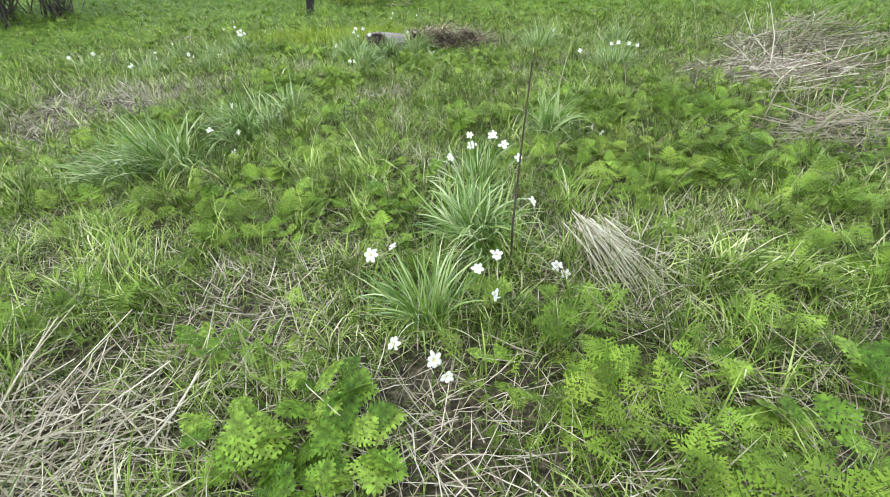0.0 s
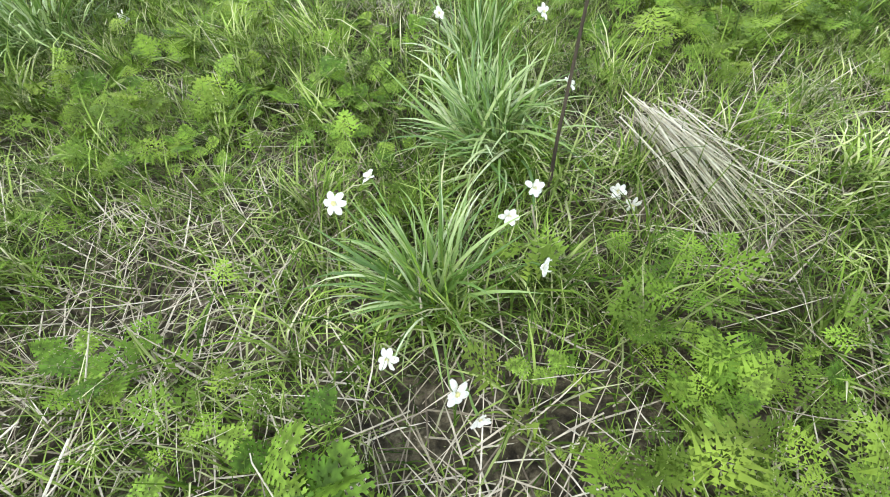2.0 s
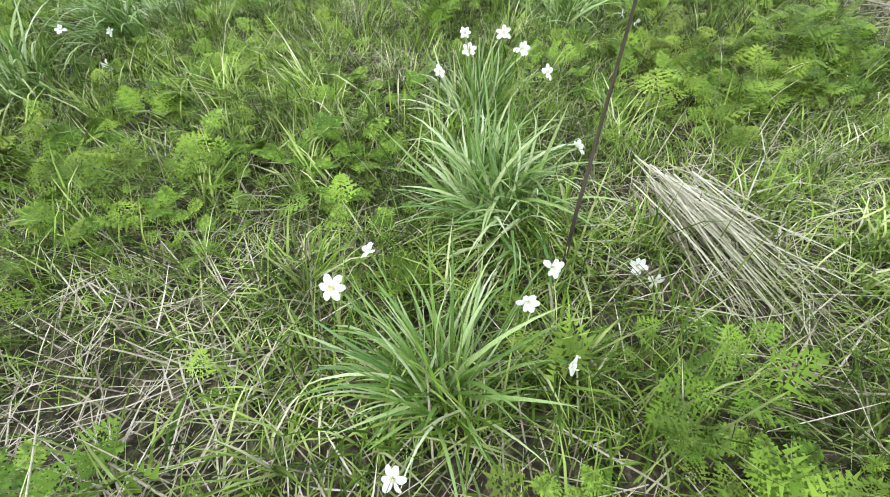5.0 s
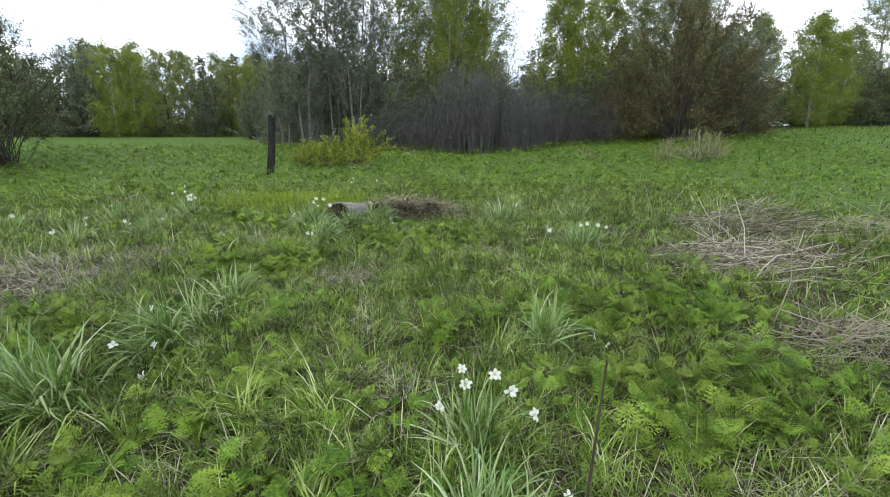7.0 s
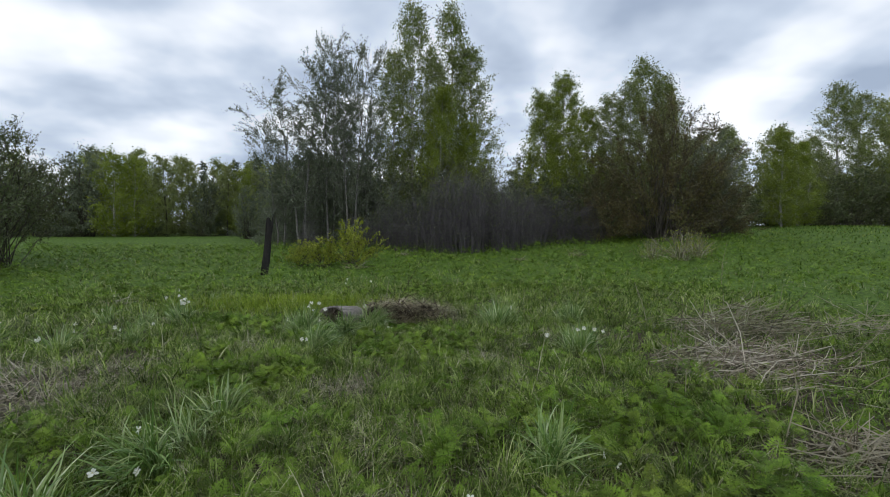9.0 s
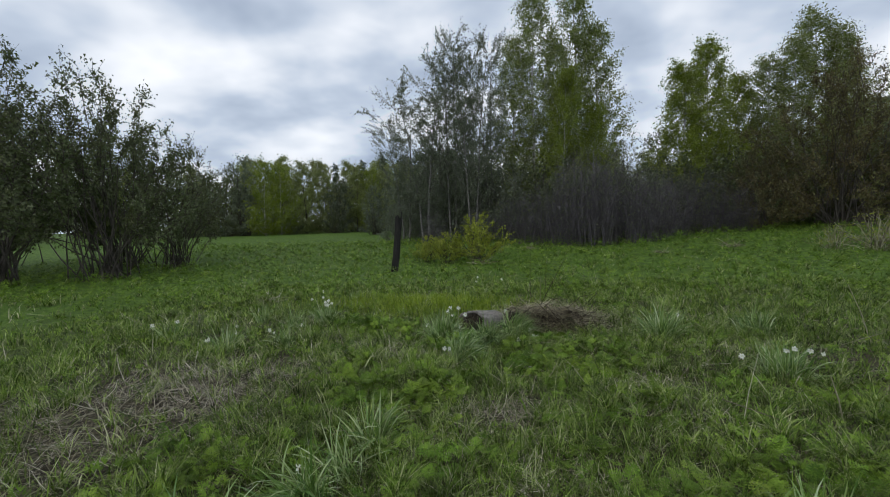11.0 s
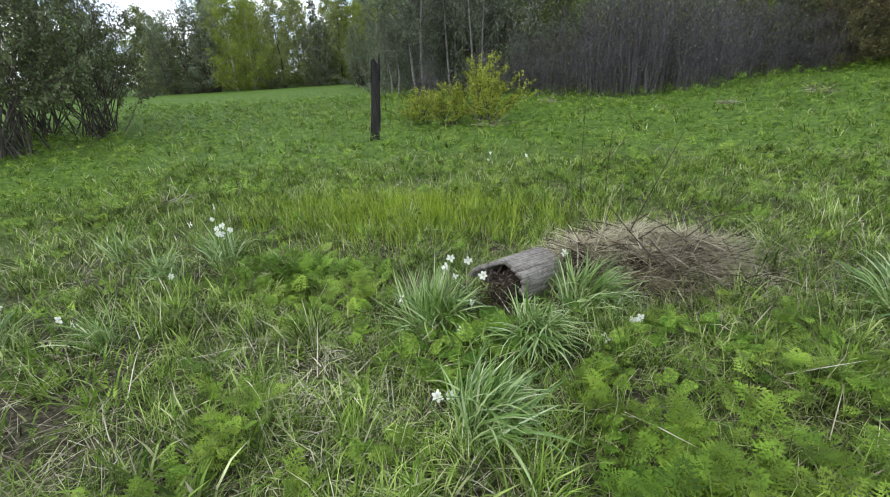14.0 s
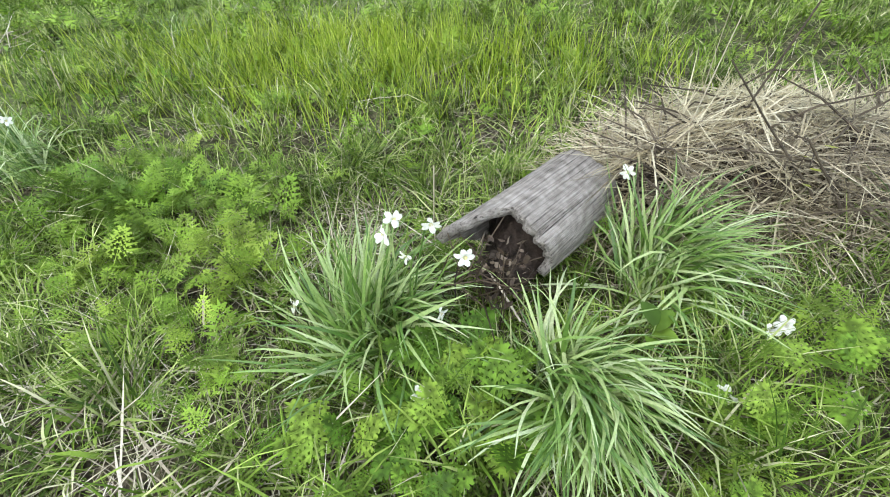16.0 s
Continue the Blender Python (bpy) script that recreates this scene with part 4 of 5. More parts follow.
def make_straw_pile():
    r = np.random.RandomState(50)

    def mound(x, y):
        u = ((x - 0.04) * 0.95 + (y - 9.38) * 0.31) / 0.88
        w = (-(x - 0.04) * 0.31 + (y - 9.38) * 0.95) / 0.47
        return 0.27 * np.clip(1 - u ** 2 - w ** 2, 0, 1) ** 0.6 * (1 - 0.2 * u) * (1 + 0.45 * waves(x, y, 0.4, 60) + 0.3 * waves(x, y, 0.2, 61))

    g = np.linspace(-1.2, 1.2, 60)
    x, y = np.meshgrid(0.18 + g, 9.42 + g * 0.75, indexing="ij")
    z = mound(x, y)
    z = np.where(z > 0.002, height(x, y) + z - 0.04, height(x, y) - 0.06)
    n = 60
    i, j = np.meshgrid(np.arange(n - 1), np.arange(n - 1), indexing="ij")
    f = np.stack([i * n + j, (i + 1) * n + j, (i + 1) * n + j + 1, i * n + j + 1], -1).reshape(-1, 4)
    pile = tagged(thing("straw_pile", 0, 0, 0), "heap of dry tangled grass and stalks behind the log", "straw pile")
    # mound under the straw; its near-black colour stands for shade in the gaps
    part("gap_shade_base", mesh_of("pile_base", np.stack([x, y, z], -1), f, M_ROT_AND_GAP, True), pile, "near-black mound giving shade in the gaps between straws")
    x = r.uniform(-1.05, 1.3, 17000)
    y = r.uniform(8.8, 10.05, 17000)
    mz = mound(x, y)
    ok = (mz > 0.0) | (r.rand(len(x)) < 0.05)
    x, y, mz = x[ok], y[ok], mz[ok]
    n = len(x)
    az = np.where(r.rand(n) < 0.45, r.normal(0.35, 0.6, n) + math.pi * r.randint(0, 2, n), r.rand(n) * 6.283)
    ridge = (-(x - 0.04) * 0.31 + (y - 9.38) * 0.95)
    top = (ridge > -0.05) & (r.rand(n) < 0.8) | (r.rand(n) < 0.16)
    for name, sel, mat, label in (("pale_straw", top, M_PILE, "pale golden bleached straw"), ("brown_straw", ~top, M_DARKSTRAW, "brown rotten straw")):
        k = sel.sum()
        v, f = strips(np.stack([x, y, height(x, y) + mz + r.uniform(-0.03, 0.03, n)], 1)[sel], az[sel], r.uniform(0.10, 0.42, k), r.uniform(0.003, 0.009, k),
                      np.clip(r.normal(1.42, 0.2, k), 0.7, 1.7), r.uniform(-0.1, 0.6, k), 3)
        part(name, mesh_of(name, v, f, mat), pile, label)["kind"] = "stuff"
    h = Heap()
    for k in range(190):
        x0, y0 = r.uniform(-0.75, 0.95), r.uniform(8.95, 9.75)
        z0 = level(x0, y0) + float(mound(np.float64(x0), np.float64(y0)))
        a, e, ln = r.rand() * 6.283, r.uniform(-0.1, 0.7), r.uniform(0.12, 0.5)
        d = np.array([math.cos(a) * math.cos(e), math.sin(a) * math.cos(e), math.sin(e)])
        c = np.array([x0, y0, z0])
        h.add(*tube([c, c + d * ln * 0.5 + r.normal(0, 0.02, 3), c + d * ln + (0, 0, -0.06)], [0.005, 0.0045, 0.0025], 4))
    part("twig_tangle", h.mesh("pile_twigs", M_DEADSTEM), pile, "thin dark dead twigs")["kind"] = "stuff"


make_straw_pile()


def make_stalk_heaps():
    """Fallen thick stalks of last year's plants."""
    r = np.random.RandomState(61)
    for name, cx, cy, sx, sy, n, hh, label in (("stalk_heap", 5.3, 7.8, 1.05, 0.7, 560, 0.34, "heap of broken pale dry stalks in the meadow"), ("stalk_heap", 4.0, 6.1, 1.0, 0.7, 420, 0.2, "loose broken dry stalks lying among green leaves"), ("stalk_heap", 3.1, 4.0, 0.45, 0.35, 110, 0.14, "tangle of reddish dry stalks among green leaves"),
                                           ("stalk_heap", 6.95, 7.4, 0.55, 0.45, 120, 0.26, "heap of broken grey stalks in the meadow"), ("stalk_heap", -4.4, 5.6, 1.3, 0.9, 130, 0.05, "scattered pale stalks lying on dry grass"),
                                           ("stalk_heap", -1.28, 1.22, 0.42, 0.24, 190, 0.04, "pale dry stalks lying on flattened grass")):
        h = Heap()
        single = n < 300
        heap = tagged(thing(name, cx, cy, level(cx, cy)), label, "dry stalks") if single else None
        for k in range(n):
            x, y = r.normal(cx, sx * 0.6), r.normal(cy, sy * 0.6)
            q = math.exp(-((x - cx) / sx) ** 2 - ((y - cy) / sy) ** 2)
            z = level(x, y) + 0.02 + hh * 1.4 * q * r.rand()
            a = r.normal(-0.6, 0.6) if r.rand() < 0.5 else r.rand() * 6.283
            e = abs(r.normal(0, 0.3)) if r.rand() < 0.86 else r.uniform(0.4, 1.4)
            ln = r.uniform(0.10, 0.42) if r.rand() < 0.8 or cx < 0 else r.uniform(0.42, 0.75)
            d = np.array([math.cos(a) * math.cos(e), math.sin(a) * math.cos(e), math.sin(e)])
            p = np.array([x, y, z])
            w = r.uniform(0.0018, 0.0058) if cx > 0 else r.uniform(0.0014, 0.0038)
            mid = p + d * ln * r.uniform(0.35, 0.65)
            end = mid + (d + r.normal(0, 0.2, 3) * (1, 1, 0.3)) * ln * 0.5
            end[2] = max(end[2], level(end[0], end[1]) + 0.015)
            v, f = tube([p, mid, end], [w, w, w * 0.7], 4)
            if single:
                part("stalk", mesh_of("stalk", v - np.array(heap.location), f, M_PALESTALK if cx < 0 else M_STALK), heap)
            else:
                h.add(v, f)
        if not single:
            tagged(new(name, h.mesh(name, M_STALK)), label, "dry stalks", kind="stuff")
            m = 1500
            x, y = r.normal(cx, sx * 0.55, m), r.normal(cy, sy * 0.55, m)
            q = np.exp(-((x - cx) / sx) ** 2 - ((y - cy) / sy) ** 2)
            v, f = strips(np.stack([x, y, height(x, y) + hh * 0.7 * q * r.rand(m)], 1), r.rand(m) * 6.283, r.uniform(0.08, 0.3, m), r.uniform(0.004, 0.011, m), r.uniform(0.7, 1.6, m), r.uniform(0.0, 1.3, m), 3)
            tagged(new("rotten_thatch", mesh_of("rotten_thatch", v, f, M_DARKSTRAW)), "brown rotten grass under broken dry stalks", "dry grass", kind="stuff")


make_stalk_heaps()


def make_stem(name, pts, rad, mat, label, category):
    base = np.array(pts[0])
    z = level(base[0], base[1])
    ob = thing(name, base[0], base[1], z - 0.02)
    p = np.array(pts, float) - base
    n = len(p)
    fine = []
    for k in range(n - 1):
        for s in (0, 0.5):
            fine.append(p[k] * (1 - s) + p[k + 1] * s)
    fine.append(p[-1])
    v, f = tube(fine, np.linspace(rad, rad * 0.45, len(fine)), 6)
    part("stalk", mesh_of(name, v, f, mat, True), ob)
    return tagged(ob, label, category)


make_stem("tall_dead_stem", [(0.385, 2.16, 0), (0.385, 2.15, 0.3), (0.41, 2.17, 0.65), (0.44, 2.2, 0.99)], 0.0064, M_DEADSTEM, "tall thin dark dead stem beside daffodils", "dead stem")
make_stem("dead_stem", [(-0.2, 9.25, 0), (-0.02, 9.4, 0.45), (0.22, 9.6, 0.85), (0.40, 9.75, 1.15)], 0.006, M_DEADSTEM, "long leaning dead stem by the straw pile", "dead stem")
make_stem("dead_stem", [(-0.35, 9.3, 0), (-0.28, 9.3, 0.4), (-0.2, 9.35, 0.8)], 0.004, M_STRAW, "thin pale upright dry stem by the straw pile", "dead stem")
make_stem("dead_stem", [(0.35, 8.95, 0), (0.2, 8.98, 0.25), (0.02, 9.02, 0.48), (-0.03, 9.02, 0.50)], 0.006, M_DEADSTEM, "bent dark twig leaning over the straw pile", "dead stem")
make_stem("dead_stem", [(-1.33, 8.8, 0), (-1.33, 8.82, 0.25), (-1.31, 8.85, 0.5)], 0.004, M_STRAW, "thin dry stem standing behind the log", "dead stem")
make_stem("broken_stick", [(-0.36, 1.86, 0), (-0.36, 1.87, 0.1), (-0.355, 1.88, 0.19)], 0.005, M_DEADSTEM, "short dark broken stick standing in dry grass", "stick")
make_stem("dead_stem", [(0.12, 3.32, 0), (0.10, 3.4, 0.2), (0.06, 3.5, 0.32)], 0.004, M_DEADSTEM, "thin dark bent dead stem behind daffodils", "dead stem")
make_stem("bent_stalk", [(-0.65, 1.55, 0.03), (-0.75, 1.72, 0.1), (-0.45, 1.55, 0.05), (-0.3, 1.45, 0.03)], 0.005, M_STRAW, "bent pale dry stalk lying on grass", "dry stalk")
make_stem("bent_stalk", [(-2.0, 1.28, 0.04), (-1.6, 1.27, 0.07), (-1.3, 1.25, 0.06), (-0.85, 1.22, 0.04)], 0.006, M_STRAW, "long pale dry stalk lying across flattened grass", "dry stalk")
make_stem("broken_stalk", [(0.325, 2.0, 0), (0.318, 2.01, 0.09), (0.30, 2.03, 0.18)], 0.006, M_STRAW, "pale broken stalk standing under a daffodil flower", "dry stalk")


def make_dead_tuft(x, y, n, tall, seed, label):
    r = np.random.RandomState(seed)
    rx, ry = r.normal(0, 0.05, n), r.normal(0, 0.04, n)
    v, f = strips(np.stack([rx, ry, np.full(n, -0.01)], 1), r.rand(n) * 6.283, r.uniform(0.4, 1.1, n) * tall, r.uniform(0.006, 0.013, n), r.uniform(0.1, 1.2, n), r.uniform(0.0, 1.0, n), 3)
    ob = new("dead_tuft", mesh_of("dead_tuft", v, f, M_DARKSTRAW))
    ob.matrix_basis = Matrix.Translation((x, y, level(x, y)))
    tagged(ob, label, "dead plant", kind="stuff")


make_dead_tuft(-0.33, 2.25, 70, 0.22, 401, "dark withered plant remains beside daffodils")
make_dead_tuft(3.1, 4.05, 60, 0.34, 402, "reddish brown withered plant remains")
make_dead_tuft(0.62, 2.12, 40, 0.14, 403, "dark withered leaves under faded flowers")
make_dead_tuft(0.35, 9.0, 60, 0.3, 404, "dark withered stems against the straw pile")
make_dead_tuft(-0.45, 9.12, 70, 0.25, 405, "brown withered stems at the log's far end")


def make_sapling(x, y, tall):
    r = np.random.RandomState(410)
    ob = tagged(thing("sapling", x, y, level(x, y)), "thin sapling with a few yellow-green leaves", "sapling")
    v, f = tube([(0, 0, -0.02), (0.01, 0.0, tall * 0.5), (0.03, 0.01, tall)], [0.004, 0.003, 0.002], 5)
    part("stalk", mesh_of("sapling_stalk", v, f, M_DEADSTEM, True), ob)
    for k, (dx, dz, sz) in enumerate(((0.03, 0.0, 0.05), (-0.02, -0.04, 0.045), (0.05, -0.09, 0.05), (0.0, -0.14, 0.04))):
        c = np.array([0.03 + dx, -0.01 * k, tall + dz])
        a = np.array([math.cos(1.7 * k), -0.5, 0.35 * math.sin(k)])
        a /= np.linalg.norm(a)
        b = np.cross(a, (0.2, 0.3, 1.0))
        b /= np.linalg.norm(b)
        v = [c, c + a * sz * 0.5 - b * sz * 0.45, c + a * sz, c + a * sz * 0.5 + b * sz * 0.45]
        part("leaf", mesh_of("sapling_leaf", v, [(0, 1, 2, 3)], M_BUSHLEAF, False, np.full(4, 0.5)), ob)


make_sapling(0.0, 9.0, 0.42)


def make_dock(x, y):
    """A broad-leaved plant with a few oval leaves."""
    r = np.random.RandomState(430)
    ob = tagged(thing("dock_plant", x, y, level(x, y)), "broad-leaved green plant standing among daffodil leaves", "wild plant")
    for k in range(4):
        rows, p, th, a = [], np.array([0, 0, 0.16 + 0.02 * k]), 0.5, radians(-110 + 75 * k)
        d, side = np.array([math.cos(a), math.sin(a), 0]), np.array([-math.sin(a), math.cos(a), 0])
        ln = r.uniform(0.06, 0.09)
        for j in range(7):
            u = j / 6
            w = 0.30 * ln * math.sin(math.pi * (0.06 + 0.9 * u) ** 0.8) + 0.001
            rows += [p - side * w + (0, 0, 0.15 * w), p, p + side * w + (0, 0, 0.15 * w)]
            th += 0.22
            p = p + ln / 6 * (d * math.sin(th) + np.array([0, 0, math.cos(th)]))
        f = []
        for j in range(6):
            f += [(3 * j, 3 * j + 1, 3 * j + 4, 3 * j + 3), (3 * j + 1, 3 * j + 2, 3 * j + 5, 3 * j + 4)]
        leaf = part("leaf", mesh_of("dock_leaf", rows, f, M_FERNPLANT, True), ob)
        v, f = tube([(0, 0, -0.02), np.array([0, 0, 0.1]), rows[1]], [0.003, 0.0028, 0.002], 5)
        part("leaf_stalk", mesh_of("dock_stalk", v, f, M_DAFF, True), leaf)


make_dock(-0.62, 8.33)
r_st = np.random.RandomState(77)
for sx, sy, sh in ((4.6, 5.9, 0.42), (4.9, 6.4, 0.38), (5.15, 7.9, 0.5), (5.6, 7.7, 0.55), (7.4, 7.5, 0.5), (3.7, 6.6, 0.4), (6.3, 9.5, 0.5), (4.2, 8.6, 0.75), (2.2, 6.0, 0.42), (2.6, 5.2, 0.36), (5.9, 8.1, 0.45), (-2.9, 8.1, 0.35)):
    dx, dy = r_st.normal(0, 0.22, 2) * sh
    make_stem("standing_stalk", [(sx, sy, 0), (sx + dx * 0.4, sy + dy * 0.4, sh * 0.5), (sx + dx, sy + dy, sh)], 0.0065, M_STALK, "broken pale dry stalk standing among the grass", "dry stalk")
for sx, sy, ln, az in ((3.3, 6.9, 0.55, -0.5), (-2.9, 7.7, 0.6, 1.1), (-3.0, 4.9, 0.9, 0.9), (4.4, 4.6, 0.7, 0.4), (2.4, 4.0, 0.7, -0.9), (3.6, 3.9, 0.9, 0.1), (0.7, 12.9, 0.9, 0.5), (0.95, 6.8, 0.5, -0.4), (-4.9, 9.9, 0.9, -0.2), (1.9, 9.9, 0.9, 0.2), (-2.0, 1.7, 0.5, 0.2), (-0.9, 1.25, 0.4, -0.7)):
    c, q = math.cos(az) * ln, math.sin(az) * ln
    zz = level(sx, sy)
    make_stem("fallen_stalk", [(sx, sy, zz + 0.05), (sx + c * 0.5, sy + q * 0.5, zz + 0.13), (sx + c, sy + q, zz + 0.10)], 0.0045, M_STALK, "long pale dry stalk fallen across the grass", "dry stalk")
make_stem("dead_stem", [(0.30, 9.0, 0), (0.12, 9.02, 0.25), (-0.12, 9.06, 0.52), (-0.30, 9.1, 0.74)], 0.006, M_DEADSTEM, "long dark dead stem leaning over the straw pile", "dead stem")
make_stem("dead_stem", [(0.31, 9.5, 0.16), (0.5, 9.58, 0.32), (0.75, 9.7, 0.52), (1.0, 9.82, 0.72)], 0.006, M_DEADSTEM, "dark dead branch slanting out of the straw pile", "dead stem")
make_stem("dead_stem", [(-0.02, 9.88, 0), (-0.01, 9.9, 0.4), (0.0, 9.9, 0.82)], 0.003, M_PALESTALK, "thin pale grass stalk standing behind the straw pile", "dead stem")
make_stem("dead_stem", [(0.2, 11.7, 0), (0.21, 11.7, 0.45), (0.24, 11.72, 0.9)], 0.005, M_DEADSTEM, "thin upright dead stem out in the field", "dead stem")
make_stem("dead_stem", [(-0.1, 11.77, 0), (-0.1, 11.8, 0.6), (-0.08, 11.85, 1.2)], 0.005, M_DEADSTEM, "thin upright dead stem out in the field", "dead stem")
make_stem("dead_stem", [(9.07, 13.2, 0), (9.1, 13.22, 0.7), (9.25, 13.25, 1.35)], 0.007, M_STALK, "tall pale dead stem standing in the field", "dead stem")
make_stem("dead_stem", [(1.37, 5.89, 0), (1.42, 5.9, 0.3), (1.5, 5.92, 0.62)], 0.004, M_PALESTALK, "thin pale upright dry stem among daffodils", "dead stem")
make_stem("twig", [(-3.2, 8.24, 0.05), (-2.95, 8.23, 0.1), (-2.7, 8.22, 0.13)], 0.006, M_DEADSTEM, "short dark twig lying in the grass", "twig")
make_stem("twig", [(-6.6, 12.1, 0.04), (-5.9, 11.97, 0.12), (-4.9, 11.72, 0.08)], 0.008, M_DEADSTEM, "long dark twig lying in the field", "twig")
make_stem("twig", [(-0.12, 8.18, 0.05), (-0.1, 8.22, 0.12), (0.0, 8.27, 0.11)], 0.005, M_PALESTALK, "short bent pale twig among green leaves", "twig")
make_stem("twig", [(-0.62, 8.86, 0.2), (-0.63, 8.80, 0.34), (-0.70, 8.74, 0.24), (-0.60, 8.62, 0.08)], 0.006, M_STRAW, "pale bent twig leaning on the log", "twig")
make_stem("twig", [(-0.08, 8.2, 0.04), (-0.03, 8.28, 0.09), (0.06, 8.42, 0.1)], 0.005, M_STRAW, "short pale twig among green leaves", "twig")


def make_brush(seed, x, y, size, label):
    r = np.random.RandomState(seed)
    h = Heap()
    z = level(x, y)
    for k in range(60):
        a, e, ln = r.rand() * 6.283, abs(r.normal(0.15, 0.25)), r.uniform(0.3, 1.0) * size
        p = np.array([r.normal(0, 0.3 * size), r.normal(0, 0.2 * size), r.uniform(0.02, 0.2) * size])
        d = np.array([math.cos(a) * math.cos(e), math.sin(a) * math.cos(e), math.sin(e)])
        h.add(*tube([p, p + d * ln * 0.5 + r.normal(0, 0.03, 3), p + d * ln], [0.014 * size, 0.012 * size, 0.005 * size], 4))
    ob = new("brush_pile", h.mesh("brush_pile", M_STALK))
    ob.matrix_basis = Matrix.Translation((x, y, z))
    tagged(ob, label, "brushwood", kind="stuff")


make_brush(301, 8.6, 22.4, 0.6, "small pile of grey dead branches in the field")
make_brush(302, 5.6, 21.5, 0.4, "small pile of grey dead twigs in the field")
make_brush(303, 0.4, 24.0, 0.45, "small pale pile of dead wood near the wood edge")
make_brush(304, -1.5, 19.2, 0.6, "dry twigs under the yellow-green bush")
make_brush(305, -6.0, 11.6, 0.4, "dark twigs lying on a bare patch")


def make_post():
    post = tagged(thing("old_post", -4.6, 17.7, level(-4.6, 17.7) - 0.05), "dark weathered wooden post leaning in the meadow", "post")
    r = np.random.RandomState(70)
    na, nl = 16, 22
    v, f = [], []
    for j in range(nl + 1):
        s = j / nl
        cx, cy = 0.24 * s + 0.02 * math.sin(4 * s), 0.03 * s
        for i in range(na):
            a = i * 2 * math.pi / na
            rad = (0.125 - 0.02 * s) * (1 + 0.10 * math.sin(3 * a + 1 + 2 * s) + 0.05 * math.sin(7 * a + 6 * s))
            z = 1.95 * s
            if j == nl:
                z += 0.08 * math.cos(a + 2.4) + 0.05 * math.sin(3 * a)
            v.append((cx + rad * math.cos(a), cy + rad * math.sin(a), z))
    for j in range(nl):
        for i in range(na):
            i2 = (i + 1) % na
            f.append((j * na + i, j * na + i2, (j + 1) * na + i2, (j + 1) * na + i))
    v.append((0.24, 0.03, 1.9))
    k = len(v) - 1
    f += [(nl * na + i, nl * na + (i + 1) % na, k, k) for i in range(na)]
    f4 = [q for q in f if q[2] != q[3]]
    part("shaft", mesh_of("post_shaft", v, f4, M_POST, True), post)
    top = [(nl * na + i, nl * na + (i + 1) % na, k) for i in range(na)]
    part("broken_top", mesh_of("post_top", v, top, M_POST), post, "splintered grey end grain")
    sv, sf = tube([(0.27, 0.02, 1.5), (0.32, 0.02, 1.9), (0.35, 0.03, 2.16)], [0.05, 0.035, 0.012], 6)
    part("splinter", mesh_of("post_splinter", sv, sf, M_POST, True), post, "long splinter standing from the top")


make_post()


# trees and shrubs
def leaf_bits(r, c, size, hang=0.0):
    """Small pointed leaves at the places c; triangles."""
    n = len(c)
    a = r.normal(0, 1, (n, 3))
    a[:, 2] -= hang
    a /= np.linalg.norm(a, axis=1)[:, None]
    b = np.cross(a, r.normal(0, 1, (n, 3)))
    b /= np.linalg.norm(b, axis=1)[:, None] + 1e-9
    s = (size * r.uniform(0.6, 1.35, n))[:, None]
    v = np.stack([c - a * s * 0.35 - b * s * 0.36, c - a * s * 0.35 + b * s * 0.36, c + a * s * 0.7], 1)
    return v.reshape(-1, 3), np.arange(n * 3).reshape(n, 3)


def crown_width(shape, u):
    """Half-width of a crown at the height u of it, 0 at its foot and 1 at its top, against the widest."""
    if shape == "birch":
        return ((u + 0.12) / 0.42) ** 0.7 if u < 0.30 else ((1.02 - u) / 0.72) ** 0.72
    if shape == "vase":
        return 0.30 + 0.95 * u if u < 0.7 else (max(1.06 - u, 0) / 0.36) ** 0.55
    if shape == "mound":
        return (1.02 - u ** 2.4) ** 0.55
    return 1.05 - u


